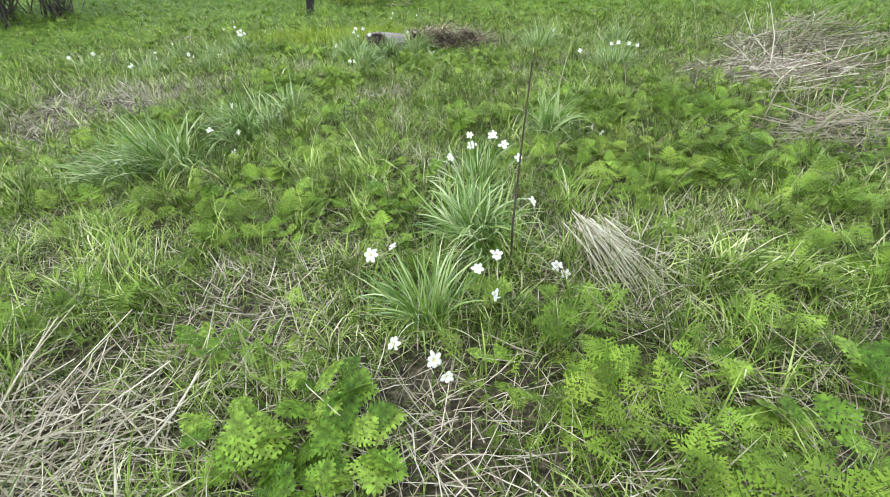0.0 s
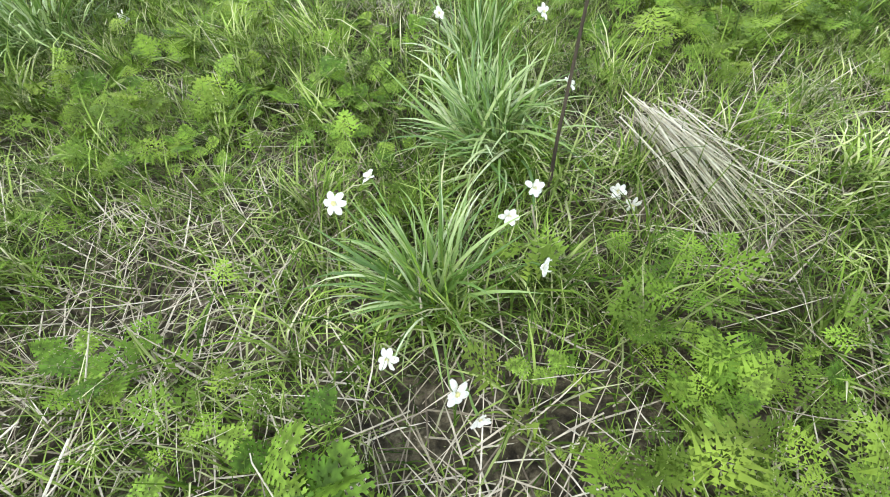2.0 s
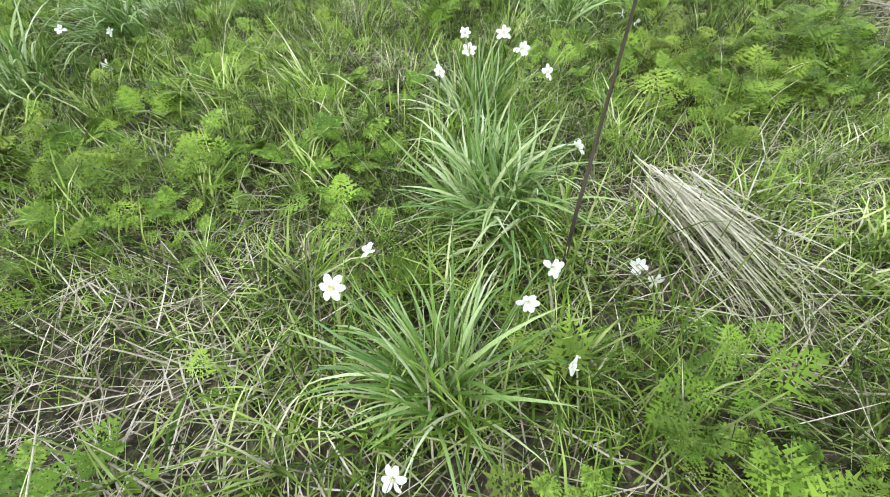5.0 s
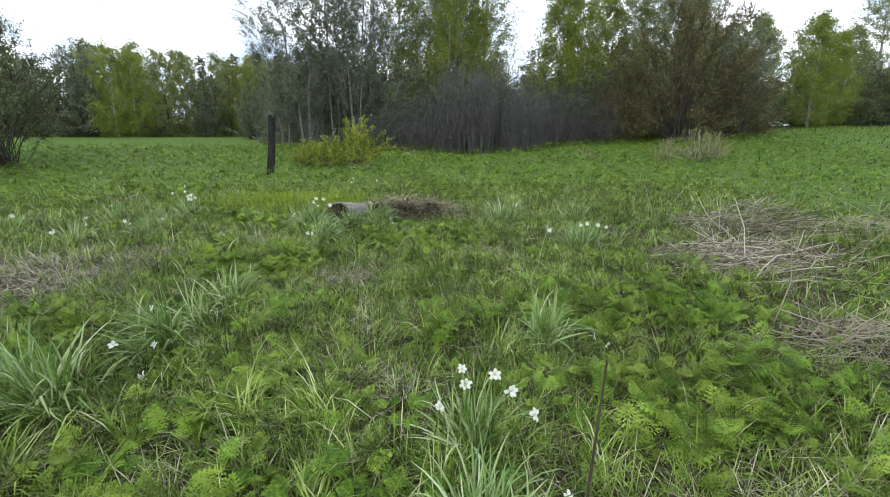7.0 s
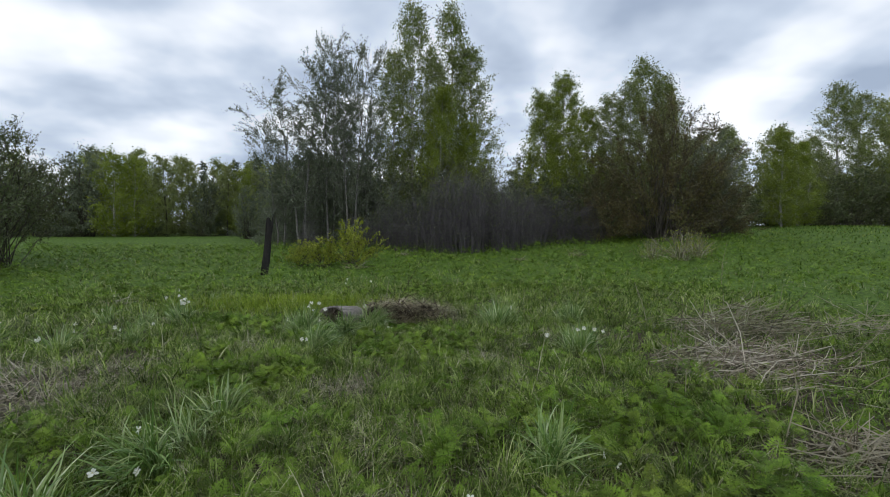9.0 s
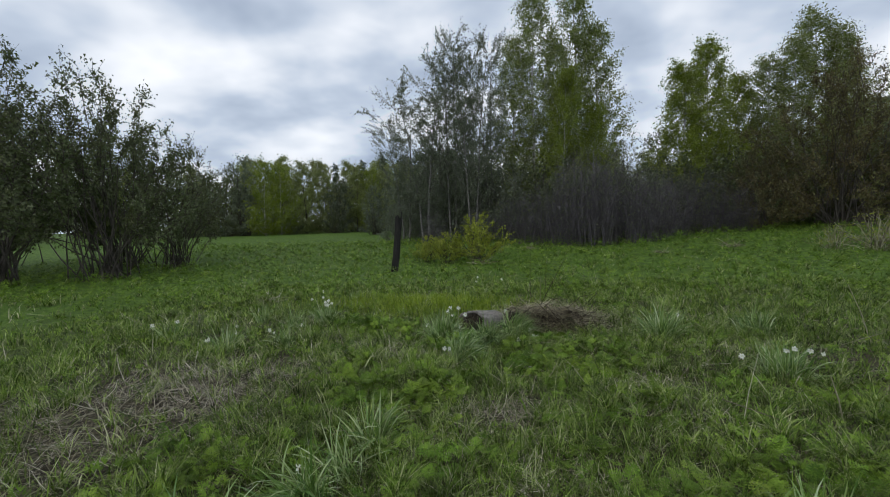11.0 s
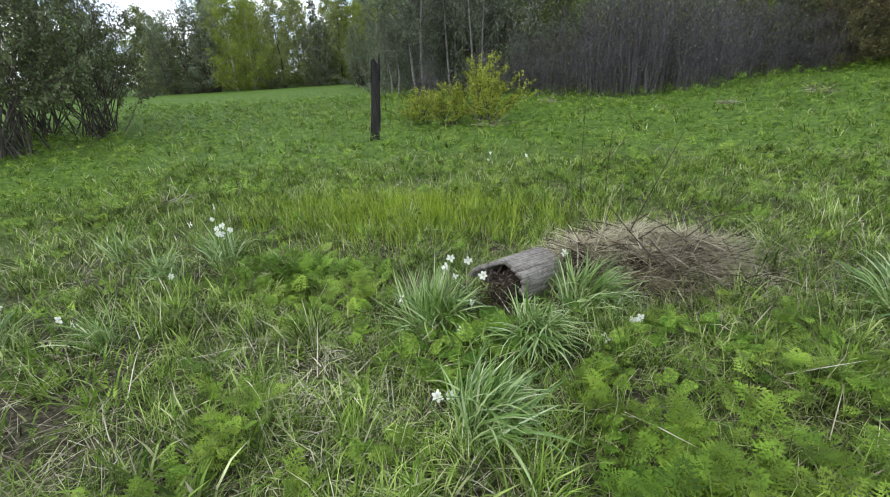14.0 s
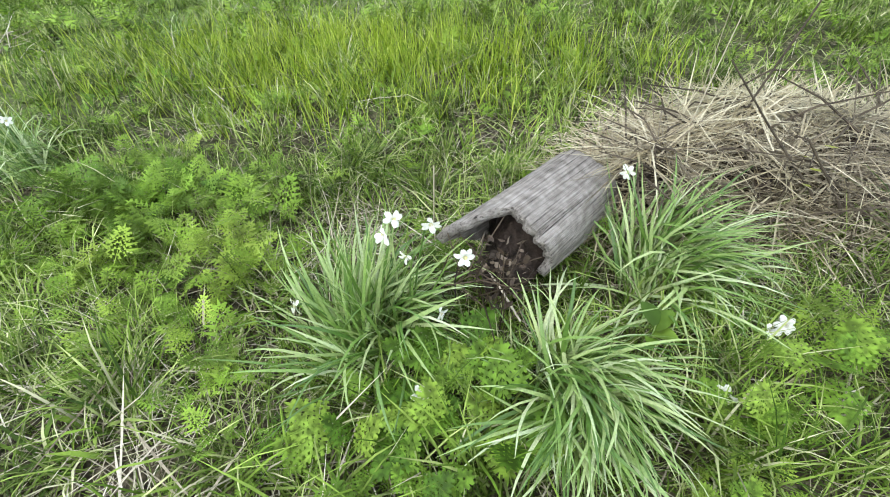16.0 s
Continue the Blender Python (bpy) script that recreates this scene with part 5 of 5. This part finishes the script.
def grow(seed, tall, spread, shape, bark, leafmat, limbs=60, sprays=9, leaves=24, leaf_size=0.09, low=0.2, rise=1.1, droop=0.0, spray=0.7, loose=0.07, trunk=0.012, stems=1, rough_edge=0.16, twig=0.007):
    """Trunk and crown meshes of one tree: stems, limbs that end on an uneven crown outline, and leafy sprays along them."""
    r = np.random.RandomState(seed)
    wood = Heap()
    axes = []
    for s in range(stems):
        a = 6.283 * s / stems + r.uniform(-0.5, 0.5)
        out = 0.0 if stems == 1 else spread * r.uniform(0.2, 0.5)
        ht = tall * (1.0 if s == 0 else r.uniform(0.72, 0.98))
        ts = np.linspace(0, 1, 9)
        foot = np.array([math.cos(a), math.sin(a)]) * (0 if stems == 1 else r.uniform(0.08, 0.4))
        pts = np.zeros((9, 3))
        pts[:, :2] = foot + np.outer(ts ** 1.3, np.array([math.cos(a), math.sin(a)]) * out) + np.cumsum(r.normal(0, 0.006 * tall, (9, 2)), 0) * (ts > 0)[:, None]
        pts[:, 2] = ht * ts
        pts[0, 2] = -0.15
        axes.append((pts, ht))
        if shape != "mound":
            wood.add(*tube(pts, np.maximum(trunk * ht * (1 - 0.95 * ts), 0.008) / (1 if stems == 1 else 1.5), 6))
    bumps = [(r.randint(2, 6), r.uniform(2, 7), r.rand() * 6.283) for _ in range(4)]
    base, way, length, limb_at = [], [], [], []
    for k in range(limbs):
        pts, ht = axes[k % stems]
        u = (k + r.rand()) / limbs
        az = k * 2.39996 + r.normal(0, 0.35)
        lump = 1 + rough_edge * sum(math.sin(n * az + w * u + p) for n, w, p in bumps) / 1.6
        wide = spread * (1.0 if stems == 1 else 0.62)
        reach = wide * crown_width(shape, u) * lump * r.uniform(0.62, 1.04)
        zt = ht * (low + (1 - low) * u)
        i = min(int(zt / ht * 8), 7)
        mid = pts[i] + (pts[i + 1] - pts[i]) * (zt / ht * 8 - i)
        tip = np.array([mid[0] + reach * math.cos(az), mid[1] + reach * math.sin(az), zt])
        if shape == "mound":
            start = np.array([r.normal(0, 0.14 * spread), r.normal(0, 0.14 * spread), -0.1])
            bow = np.array([0, 0, 0.12 * zt])
        else:
            zs = max(zt - reach * rise, ht * low * 0.6)
            i = min(int(zs / ht * 8), 7)
            start = pts[i] + (pts[i + 1] - pts[i]) * (zs / ht * 8 - i)
            bow = np.array([0, 0, -0.10 * reach])
        sv = np.linspace(0, 1, 5)[:, None]
        lp = start + (tip - start) * sv + bow * (4 * sv * (1 - sv)) + r.normal(0, 0.025, (5, 3)) * np.linalg.norm(tip - start) * (sv > 0)
        wr = max(twig * 1.3, trunk * tall * 0.16 * (1 - 0.6 * u)) if shape != "mound" else max(0.014, 0.0042 * tall)
        wood.add(*tube(lp, wr * np.array([1, 0.8, 0.6, 0.42, 0.2]), 4 if shape == "mound" else 3))
        d = (tip - start) / (np.linalg.norm(tip - start) + 1e-9)
        f = r.uniform(0.22 if shape != "mound" else 0.30, 1.0, sprays) ** 0.75
        f[-1] = 1.0
        q = np.minimum((f * 4).astype(int), 3)
        base.append(lp[q] + (lp[q + 1] - lp[q]) * (f * 4 - q)[:, None])
        out = np.array([math.cos(az), math.sin(az), 0.0])
        dd = 0.75 * d + 0.35 * out + r.normal(0, 0.55, (sprays, 3)) + np.array([0, 0, -droop])
        way.append(dd / np.linalg.norm(dd, axis=1)[:, None])
        length.append(spray * r.uniform(0.45, 1.2, sprays))
    base, way, length = np.concatenate(base), np.concatenate(way), np.concatenate(length)
    n = len(base)
    for k in range(n):
        tipk = base[k] + way[k] * length[k]
        wood.add(*tube([base[k], tipk], [twig, twig * 0.45], 3))
    full = r.uniform(0.35, 1.5, n)
    pick = r.choice(n, int(n * leaves), p=full / full.sum())
    f = r.uniform(0.08, 1.08, len(pick))
    c = base[pick] + way[pick] * (length[pick] * f)[:, None] + r.normal(0, loose, (len(pick), 3))
    c[:, 2] = np.maximum(c[:, 2], 0.08)
    v, faces = leaf_bits(r, c, leaf_size, 0.5)
    tone = np.clip(0.62 * r.rand(n)[pick] + 0.38 * r.rand(len(pick)), 0, 1)
    return wood.mesh("tree_wood", bark, True), mesh_of("tree_crown", v, faces, leafmat, False, np.repeat(tone, 3))


def plant(name, meshes, x, y, label, category="tree", group="", turn=0.0, size=1.0, down=0.05):
    ob = tagged(thing(name, x, y, 0), label, category, group)
    wide, high = size if isinstance(size, tuple) else (size, size)
    ob.matrix_basis = pose(x, y, level(x, y) - down, 0, 0, turn) @ Matrix.Diagonal((wide, wide, high, 1))
    part("trunk", meshes[0], ob)
    part("crown", meshes[1], ob)
    return ob


def make_trees():
    # willows at the field's edge, low and many-stemmed
    wil = [grow(100 + k, 7.0, 3.4, "mound", M_BARK, M_WILLOWLEAF, limbs=46, sprays=24, leaves=16, leaf_size=0.09, low=0.28, droop=-0.15, spray=0.7, loose=0.07, rough_edge=0.10, twig=0.009) for k in range(3)]
    for k, (x, y, w, h, a) in enumerate(((-15.5, 16.9, 0.98, 1.08, 0), (-18.1, 15.0, 1.15, 1.14, 140), (-15.0, 20.2, 0.7, 0.78, 70), (-21.8, 17.8, 1.1, 1.08, 200), (-17.6, 20.4, 1.0, 0.98, 300), (-24.5, 20.5, 1.1, 1.1, 20))):
        plant("willow_tree", wil[k % 3], x, y, "many-stemmed dark willow with small grey-green leaves", "tree", "willows at the field edge", a, (w, h))
    # sparse silvery trees of the middle grove
    sil = [grow(120 + k, 12.0, 3.1, "vase", M_GREYBARK, M_SILVERLEAF, limbs=66, sprays=13, leaves=15, leaf_size=0.085, low=0.22, rise=1.25, droop=-0.2, spray=0.8, loose=0.06, trunk=0.010, stems=2, rough_edge=0.2, twig=0.009) for k in range(3)]
    for k, (x, y, w, h, a) in enumerate(((-5.6, 29.6, 1.1, 0.92, 0), (-4.1, 30.4, 1.0, 1.05, 75), (-2.7, 29.4, 0.85, 1.08, 200), (-1.7, 30.8, 0.8, 1.06, 60), (-7.0, 30.6, 0.8, 0.70, 10), (-4.9, 32.4, 1.1, 0.9, 120), (20.9, 29.6, 0.95, 0.62, 40), (22.6, 31.0, 0.9, 0.55, 190))):
        plant("silver_birch", sil[k % 3], x, y, "slender pale-barked tree with sparse silvery young leaves", "tree", "grove trees", a, (w, h))
    bir = [grow(140 + k, 14.5, 2.5, "birch", M_WHITEBARK, M_BIRCHLEAF, limbs=120, sprays=12, leaves=18, leaf_size=0.10, low=0.10, rise=1.25, droop=0.45, spray=0.8, loose=0.10, trunk=0.010, rough_edge=0.15) for k in range(3)]
    lime = [grow(150 + k, 11.0, 2.3, "birch", M_WHITEBARK, M_LIMELEAF, limbs=110, sprays=12, leaves=24, leaf_size=0.10, low=0.06, rise=1.2, droop=0.4, spray=0.75, loose=0.11, trunk=0.010, rough_edge=0.14) for k in range(2)]
    for k, (x, y, w, h, a) in enumerate(((1.5, 33.2, 1.05, 1.13, 0), (3.8, 33.6, 1.1, 1.15, 90), (5.6, 34.2, 1.0, 0.96, 200), (0.0, 34.6, 0.95, 0.95, 300), (2.4, 36.0, 1.05, 0.95, 20))):
        plant("birch_tree", bir[k % 3], x, y, "tall birch with fresh green hanging sprays", "tree", "grove trees", a, (w, h))
    for x, y, w, h, a in ((3.0, 31.4, 0.8, 0.95, 140), (4.8, 32.2, 0.7, 0.75, 40)):
        plant("birch_tree", lime[a % 2], x, y, "young bright green birch in front of taller trees", "tree", "grove trees", a, (w, h))
    # right-hand grove
    for k, (x, y, w, h, a, kind) in enumerate(((10.6, 33.5, 1.05, 0.95, 0, lime), (12.5, 34.2, 1.05, 1.08, 80, lime), (16.2, 35.0, 1.0, 0.74, 120, bir), (18.6, 35.2, 1.15, 0.93, 30, bir), (17.3, 33.8, 0.9, 0.8, 280, bir), (19.9, 33.8, 1.0, 0.82, 75, bir), (21.0, 35.6, 1.0, 0.74, 210, bir), (14.6, 35.6, 0.9, 0.9, 300, lime),
                                              (23.8, 37.5, 0.9, 0.55, 100, bir), (35.4, 40.0, 1.0, 0.80, 10, lime), (38.0, 41.0, 0.95, 0.72, 160, lime), (31.0, 41.5, 0.9, 0.66, 70, bir), (47.0, 45.5, 1.35, 1.02, 20, bir), (50.3, 46.5, 1.3, 0.96, 250, bir), (53.5, 45.0, 1.2, 0.85, 130, lime), (42.0, 44.0, 0.9, 0.62, 33, bir))):
        plant("birch_tree", kind[k % 2], x, y, "birch with fresh green leaves at the wood's edge", "tree", "wood-edge birches", a, (w, h))
    brown = grow(170, 7.4, 4.2, "mound", M_BARK, M_BROWNLEAF, limbs=64, sprays=28, leaves=16, leaf_size=0.09, low=0.10, droop=-0.15, spray=0.85, loose=0.09, rough_edge=0.15, twig=0.010)
    plant("brown_leaved_tree", brown, 16.4, 28.0, "broad tree with reddish-brown young leaves", "tree", "", 0, (0.98, 1.12))
    plant("brown_leaved_tree", brown, 20.2, 28.8, "broad low tree with reddish-brown young leaves", "tree", "", 130, (0.6, 0.66))
    plant("brown_leaved_tree", brown, 13.4, 29.4, "smaller tree with reddish-brown young leaves", "tree", "", 220, (0.5, 0.6))
    # dark understorey
    dark = [grow(180 + k, 4.6, 2.5, "mound", M_BARK, M_WILLOWLEAF, limbs=34, sprays=9, leaves=11, leaf_size=0.15, low=0.04, droop=-0.3, spray=0.8, loose=0.12, rough_edge=0.25, twig=0.011) for k in range(2)]
    spots = [(-7.4, 32.4, 0.7), (-5.6, 32.0, 0.8), (-3.8, 31.8, 0.9), (-2.0, 31.6, 0.95), (-0.2, 30.6, 1.0), (1.6, 30.0, 1.0), (3.4, 29.8, 1.0), (5.2, 30.4, 0.95), (7.0, 31.0, 0.9), (8.8, 31.6, 0.9), (10.6, 31.6, 0.95), (12.4, 31.2, 1.0), (14.2, 31.8, 1.0), (17.8, 31.4, 1.0), (20.2, 31.8, 0.95),
             (-3.0, 36.0, 1.2), (-6.0, 36.5, 1.2), (3.0, 38.0, 1.2), (7.0, 36.5, 0.9), (10.6, 36.6, 1.0), (14.0, 37.0, 1.1), (22.6, 32.5, 0.85), (24.6, 35.0, 0.9), (27.0, 37.6, 1.0), (29.5, 39.5, 0.95), (32.5, 42.0, 0.9), (35.0, 43.0, 0.9), (38.0, 44.0, 1.0), (40.6, 42.5, 0.8), (43.2, 43.0, 1.1), (46.0, 43.0, 1.2), (49.0, 43.5, 1.2), (52.0, 43.0, 1.2), (56.0, 44.0, 1.3), (60.0, 42.0, 1.3),
             (-9.4, 41.0, 0.7), (-7.0, 39.0, 0.9), (-35.0, 47.5, 0.55), (-31.5, 50.0, 0.5), (-24.8, 51.5, 0.45), (-20.6, 53.0, 0.5), (18.0, 38.5, 1.2), (21.5, 40.0, 1.2), (25.0, 42.5, 1.2), (29.0, 45.0, 1.2), (45.0, 48.0, 1.3), (50.0, 49.0, 1.3), (56.0, 50.0, 1.3)]
    pale = grow(185, 4.6, 2.5, "mound", M_GREYBARK, M_SILVERLEAF, limbs=34, sprays=10, leaves=11, leaf_size=0.13, low=0.04, droop=-0.3, spray=0.8, loose=0.12, rough_edge=0.25, twig=0.010)
    for k, (x, y, s) in enumerate(spots):
        if x < 0.5 and y < 45:
            plant("understorey_shrub", pale, x, y, "grey-green shrub under slender pale trees", "shrub", "understorey shrubs", 77 * k, s)
            continue
        plant("understorey_shrub", dark[k % 2], x, y, "dark dense shrub under taller trees", "shrub", "understorey shrubs", 77 * k, s)
    # grey leafless thicket
    bare = []
    for k in range(3):
        rr = np.random.RandomState(200 + k)
        h = Heap()
        for q in range(95):
            a, o = rr.rand() * 6.283, rr.rand() ** 0.7
            top = np.array([math.cos(a) * o * 1.5, math.sin(a) * o * 1.5, 4.3 * rr.uniform(0.3, 1.1) * (1 - 0.5 * o ** 2)])
            foot = np.array([math.cos(a), math.sin(a), 0]) * o * 1.0
            mid = foot * 0.5 + top * 0.5 + rr.normal(0, 0.12, 3) + np.array([0, 0, 0.15])
            h.add(*tube([foot + (0, 0, -0.1), mid, top], [0.010, 0.007, 0.002], 3))
            for w in range(11):
                t = rr.uniform(0.25, 0.98)
                b = mid + (top - mid) * t if t > 0.45 else foot + (mid - foot) * (t + 0.3)
                e = b + np.array([rr.normal(0, 0.34), rr.normal(0, 0.34), rr.uniform(0.1, 0.7)])
                h.add(*tube([b, (b + e) / 2 + rr.normal(0, 0.04, 3), e], [0.005, 0.004, 0.002], 3))
        c = np.stack([rr.normal(0, 0.75, 700), rr.normal(0, 0.75, 700), rr.uniform(0.3, 3.6, 700)], 1)
        bare.append((h.mesh("bare_stems", M_GREYTWIG), mesh_of("bare_buds", *leaf_bits(rr, c, 0.07), M_WILLOWLEAF, False, np.repeat(rr.rand(700), 3))))
    spots = [(0.2, 27.4, 0.8, 0.62), (1.4, 26.6, 0.85, 0.78), (2.5, 25.8, 0.95, 0.95), (3.6, 25.4, 1.0, 1.08), (4.8, 25.6, 1.0, 1.02), (6.0, 26.0, 0.95, 0.9), (7.0, 26.6, 0.8, 0.8), (3.2, 27.0, 1.1, 1.1), (5.0, 27.2, 1.1, 1.05), (8.2, 28.4, 0.9, 0.72), (9.5, 29.0, 0.9, 0.8), (10.8, 29.4, 0.9, 0.76), (12.0, 29.0, 0.8, 0.62), (-2.2, 28.4, 0.7, 0.5), (-4.9, 28.6, 0.6, 0.42), (6.6, 28.6, 0.9, 0.8), (8.8, 30.4, 1.0, 0.9), (-0.8, 28.2, 0.7, 0.6)]
    for k, (x, y, w, t) in enumerate(spots):
        ob = tagged(thing("bare_thicket", x, y), "grey leafless thicket of thin upright stems", "shrub", "bare grey thickets")
        ob.matrix_basis = pose(x, y, level(x, y), 0, 0, 61 * k) @ Matrix.Diagonal((w, w, t, 1))
        part("stem_tangle", bare[k % 3][0], ob)
        part("foliage", bare[k % 3][1], ob)["kind"] = "stuff"
    # far wood beyond the field
    farl = [grow(220 + k, 9.0, 2.7, shape, M_WHITEBARK if k == 0 else M_BARK, mat, limbs=50, sprays=8, leaves=21, leaf_size=0.17, low=0.05, rise=1.1, droop=0.1, spray=1.0, loose=0.16, trunk=0.011, rough_edge=0.22, twig=0.012)
            for k, (mat, shape) in enumerate(((M_LIMELEAF, "birch"), (M_FARLEAF, "birch"), (M_SILVERLEAF, "mound"), (M_WILLOWLEAF, "mound")))]
    names = ("far bright green birch at the end of the field", "far green tree at the end of the field", "far grey-green tree at the end of the field", "far dark tree at the end of the field")
    spots = [(-27.4, 50.0, 0.90, 0), (-26.0, 50.8, 0.86, 0), (-30.4, 50.8, 0.98, 2), (-32.8, 51.5, 0.86, 3), (-35.5, 52.0, 0.85, 2), (-24.4, 54.0, 0.92, 1), (-22.6, 55.5, 0.92, 1), (-20.8, 55.0, 0.75, 2), (-19.2, 57.0, 0.88, 1), (-17.2, 57.0, 0.86, 0), (-15.2, 56.5, 0.84, 1),
             (-13.0, 55.5, 0.84, 1), (-11.2, 53.5, 0.8, 1), (-9.2, 50.0, 0.8, 3), (-38.5, 53.0, 0.9, 1), (-42.0, 50.0, 0.95, 2), (-46.0, 47.0, 1.0, 1), (-28.8, 57.0, 1.05, 1), (-33.0, 58.0, 1.05, 1), (-25.2, 60.0, 1.0, 1), (-21.4, 61.0, 0.98, 1), (-17.6, 61.5, 0.98, 1), (-14.0, 61.0, 0.98, 1), (-10.4, 60.0, 0.98, 1), (-7.0, 58.0, 1.0, 1),
             (-50.0, 42.0, 1.0, 1), (-13.0, 44.0, 0.50, 2), (-10.4, 42.5, 0.55, 2), (-8.0, 40.0, 0.62, 2), (-37.0, 62.0, 1.1, 0), (-7.5, 44.0, 0.85, 3), (-4.0, 44.0, 0.95, 3), (0.0, 46.0, 1.0, 3), (4.0, 46.0, 1.0, 3), (8.0, 46.0, 0.8, 3),
             (34.0, 50.0, 1.1, 1), (30.0, 47.0, 1.0, 3), (38.5, 51.0, 1.2, 1), (55.0, 47.0, 1.5, 1), (27.0, 46.0, 0.95, 1), (22.0, 46.0, 1.0, 3), (43.0, 50.0, 1.2, 1), (13.0, 46.0, 0.9, 3), (17.5, 46.0, 1.0, 3), (59.0, 40.0, 1.3, 1), (62.0, 34.0, 1.3, 0)]
    for k, (x, y, s, q) in enumerate(spots):
        plant("field_edge_tree", farl[q], x, y, names[q], "tree", "trees round the field", 53 * k, s)
    spruce = grow(240, 10.0, 1.3, "cone", M_BARK, M_CONIFER, limbs=70, sprays=6, leaves=16, leaf_size=0.12, low=0.06, rise=-0.15, droop=0.2, spray=0.45, loose=0.06, trunk=0.010)
    for k, (x, y, s) in enumerate(((-23.4, 61.0, 0.90), (-20.2, 63.0, 0.95), (-16.4, 60.0, 0.95), (-12.0, 61.0, 1.0), (-18.2, 62.0, 0.88), (-14.6, 62.0, 0.94))):
        plant("far_spruce", spruce, x, y, "far dark spruce showing above the wood", "tree", "far spruces", 37 * k, s)
    # wood closing the view all round
    far_off = [grow(230 + k, 11.0, 4.4, "mound", M_BARK, mat, limbs=50, sprays=7, leaves=14, leaf_size=0.36, low=0.03, droop=0.0, spray=1.4, loose=0.3, rough_edge=0.2, twig=0.02) for k, mat in enumerate((M_FARLEAF, M_BIRCHLEAF, M_LIMELEAF))]
    for k in range(40):
        x = -92 + 4.6 * k
        y = 72 + 5 * math.sin(k * 2.3) - 0.0022 * x * x
        plant("distant_tree", far_off[(k * 7) % 3], x, y, "distant tree of the wood behind the field", "tree", "distant wood", 71 * k, 0.8 + 0.12 * math.sin(k * 1.7) + (0.15 if abs(x - 48) < 16 else 0))
    # yellow-green bushes in the field
    bush = grow(250, 1.75, 0.95, "mound", M_BARK, M_BUSHLEAF, limbs=46, sprays=8, leaves=13, leaf_size=0.062, low=0.22, droop=-0.7, spray=0.30, loose=0.028, rough_edge=0.3, twig=0.004)
    for x, y, w, h, a in ((-1.75, 19.7, 1.0, 1.04, 0), (-2.9, 20.0, 0.8, 0.66, 130), (-3.8, 20.3, 0.7, 0.6, 250)):
        plant("yellow_green_bush", bush, x, y, "low bush with bright yellow-green young leaves", "bush", "bushes in the field", a, (w, h))
    # dry shrubs in the field
    dry_shrub = grow(260, 1.25, 0.95, "mound", M_STALK, M_BUSHLEAF, limbs=60, sprays=5, leaves=1.2, leaf_size=0.06, low=0.2, droop=-0.5, spray=0.3, loose=0.03, rough_edge=0.3, twig=0.005)
    for k, (x, y, s) in enumerate(((12.5, 20.2, 1.05), (13.7, 20.8, 0.9), (11.5, 20.9, 0.75))):
        plant("dry_shrub", dry_shrub, x, y, "pale dry shrub with a few yellow leaves", "shrub", "dry shrubs in the field", 90 * k, s)


make_trees()
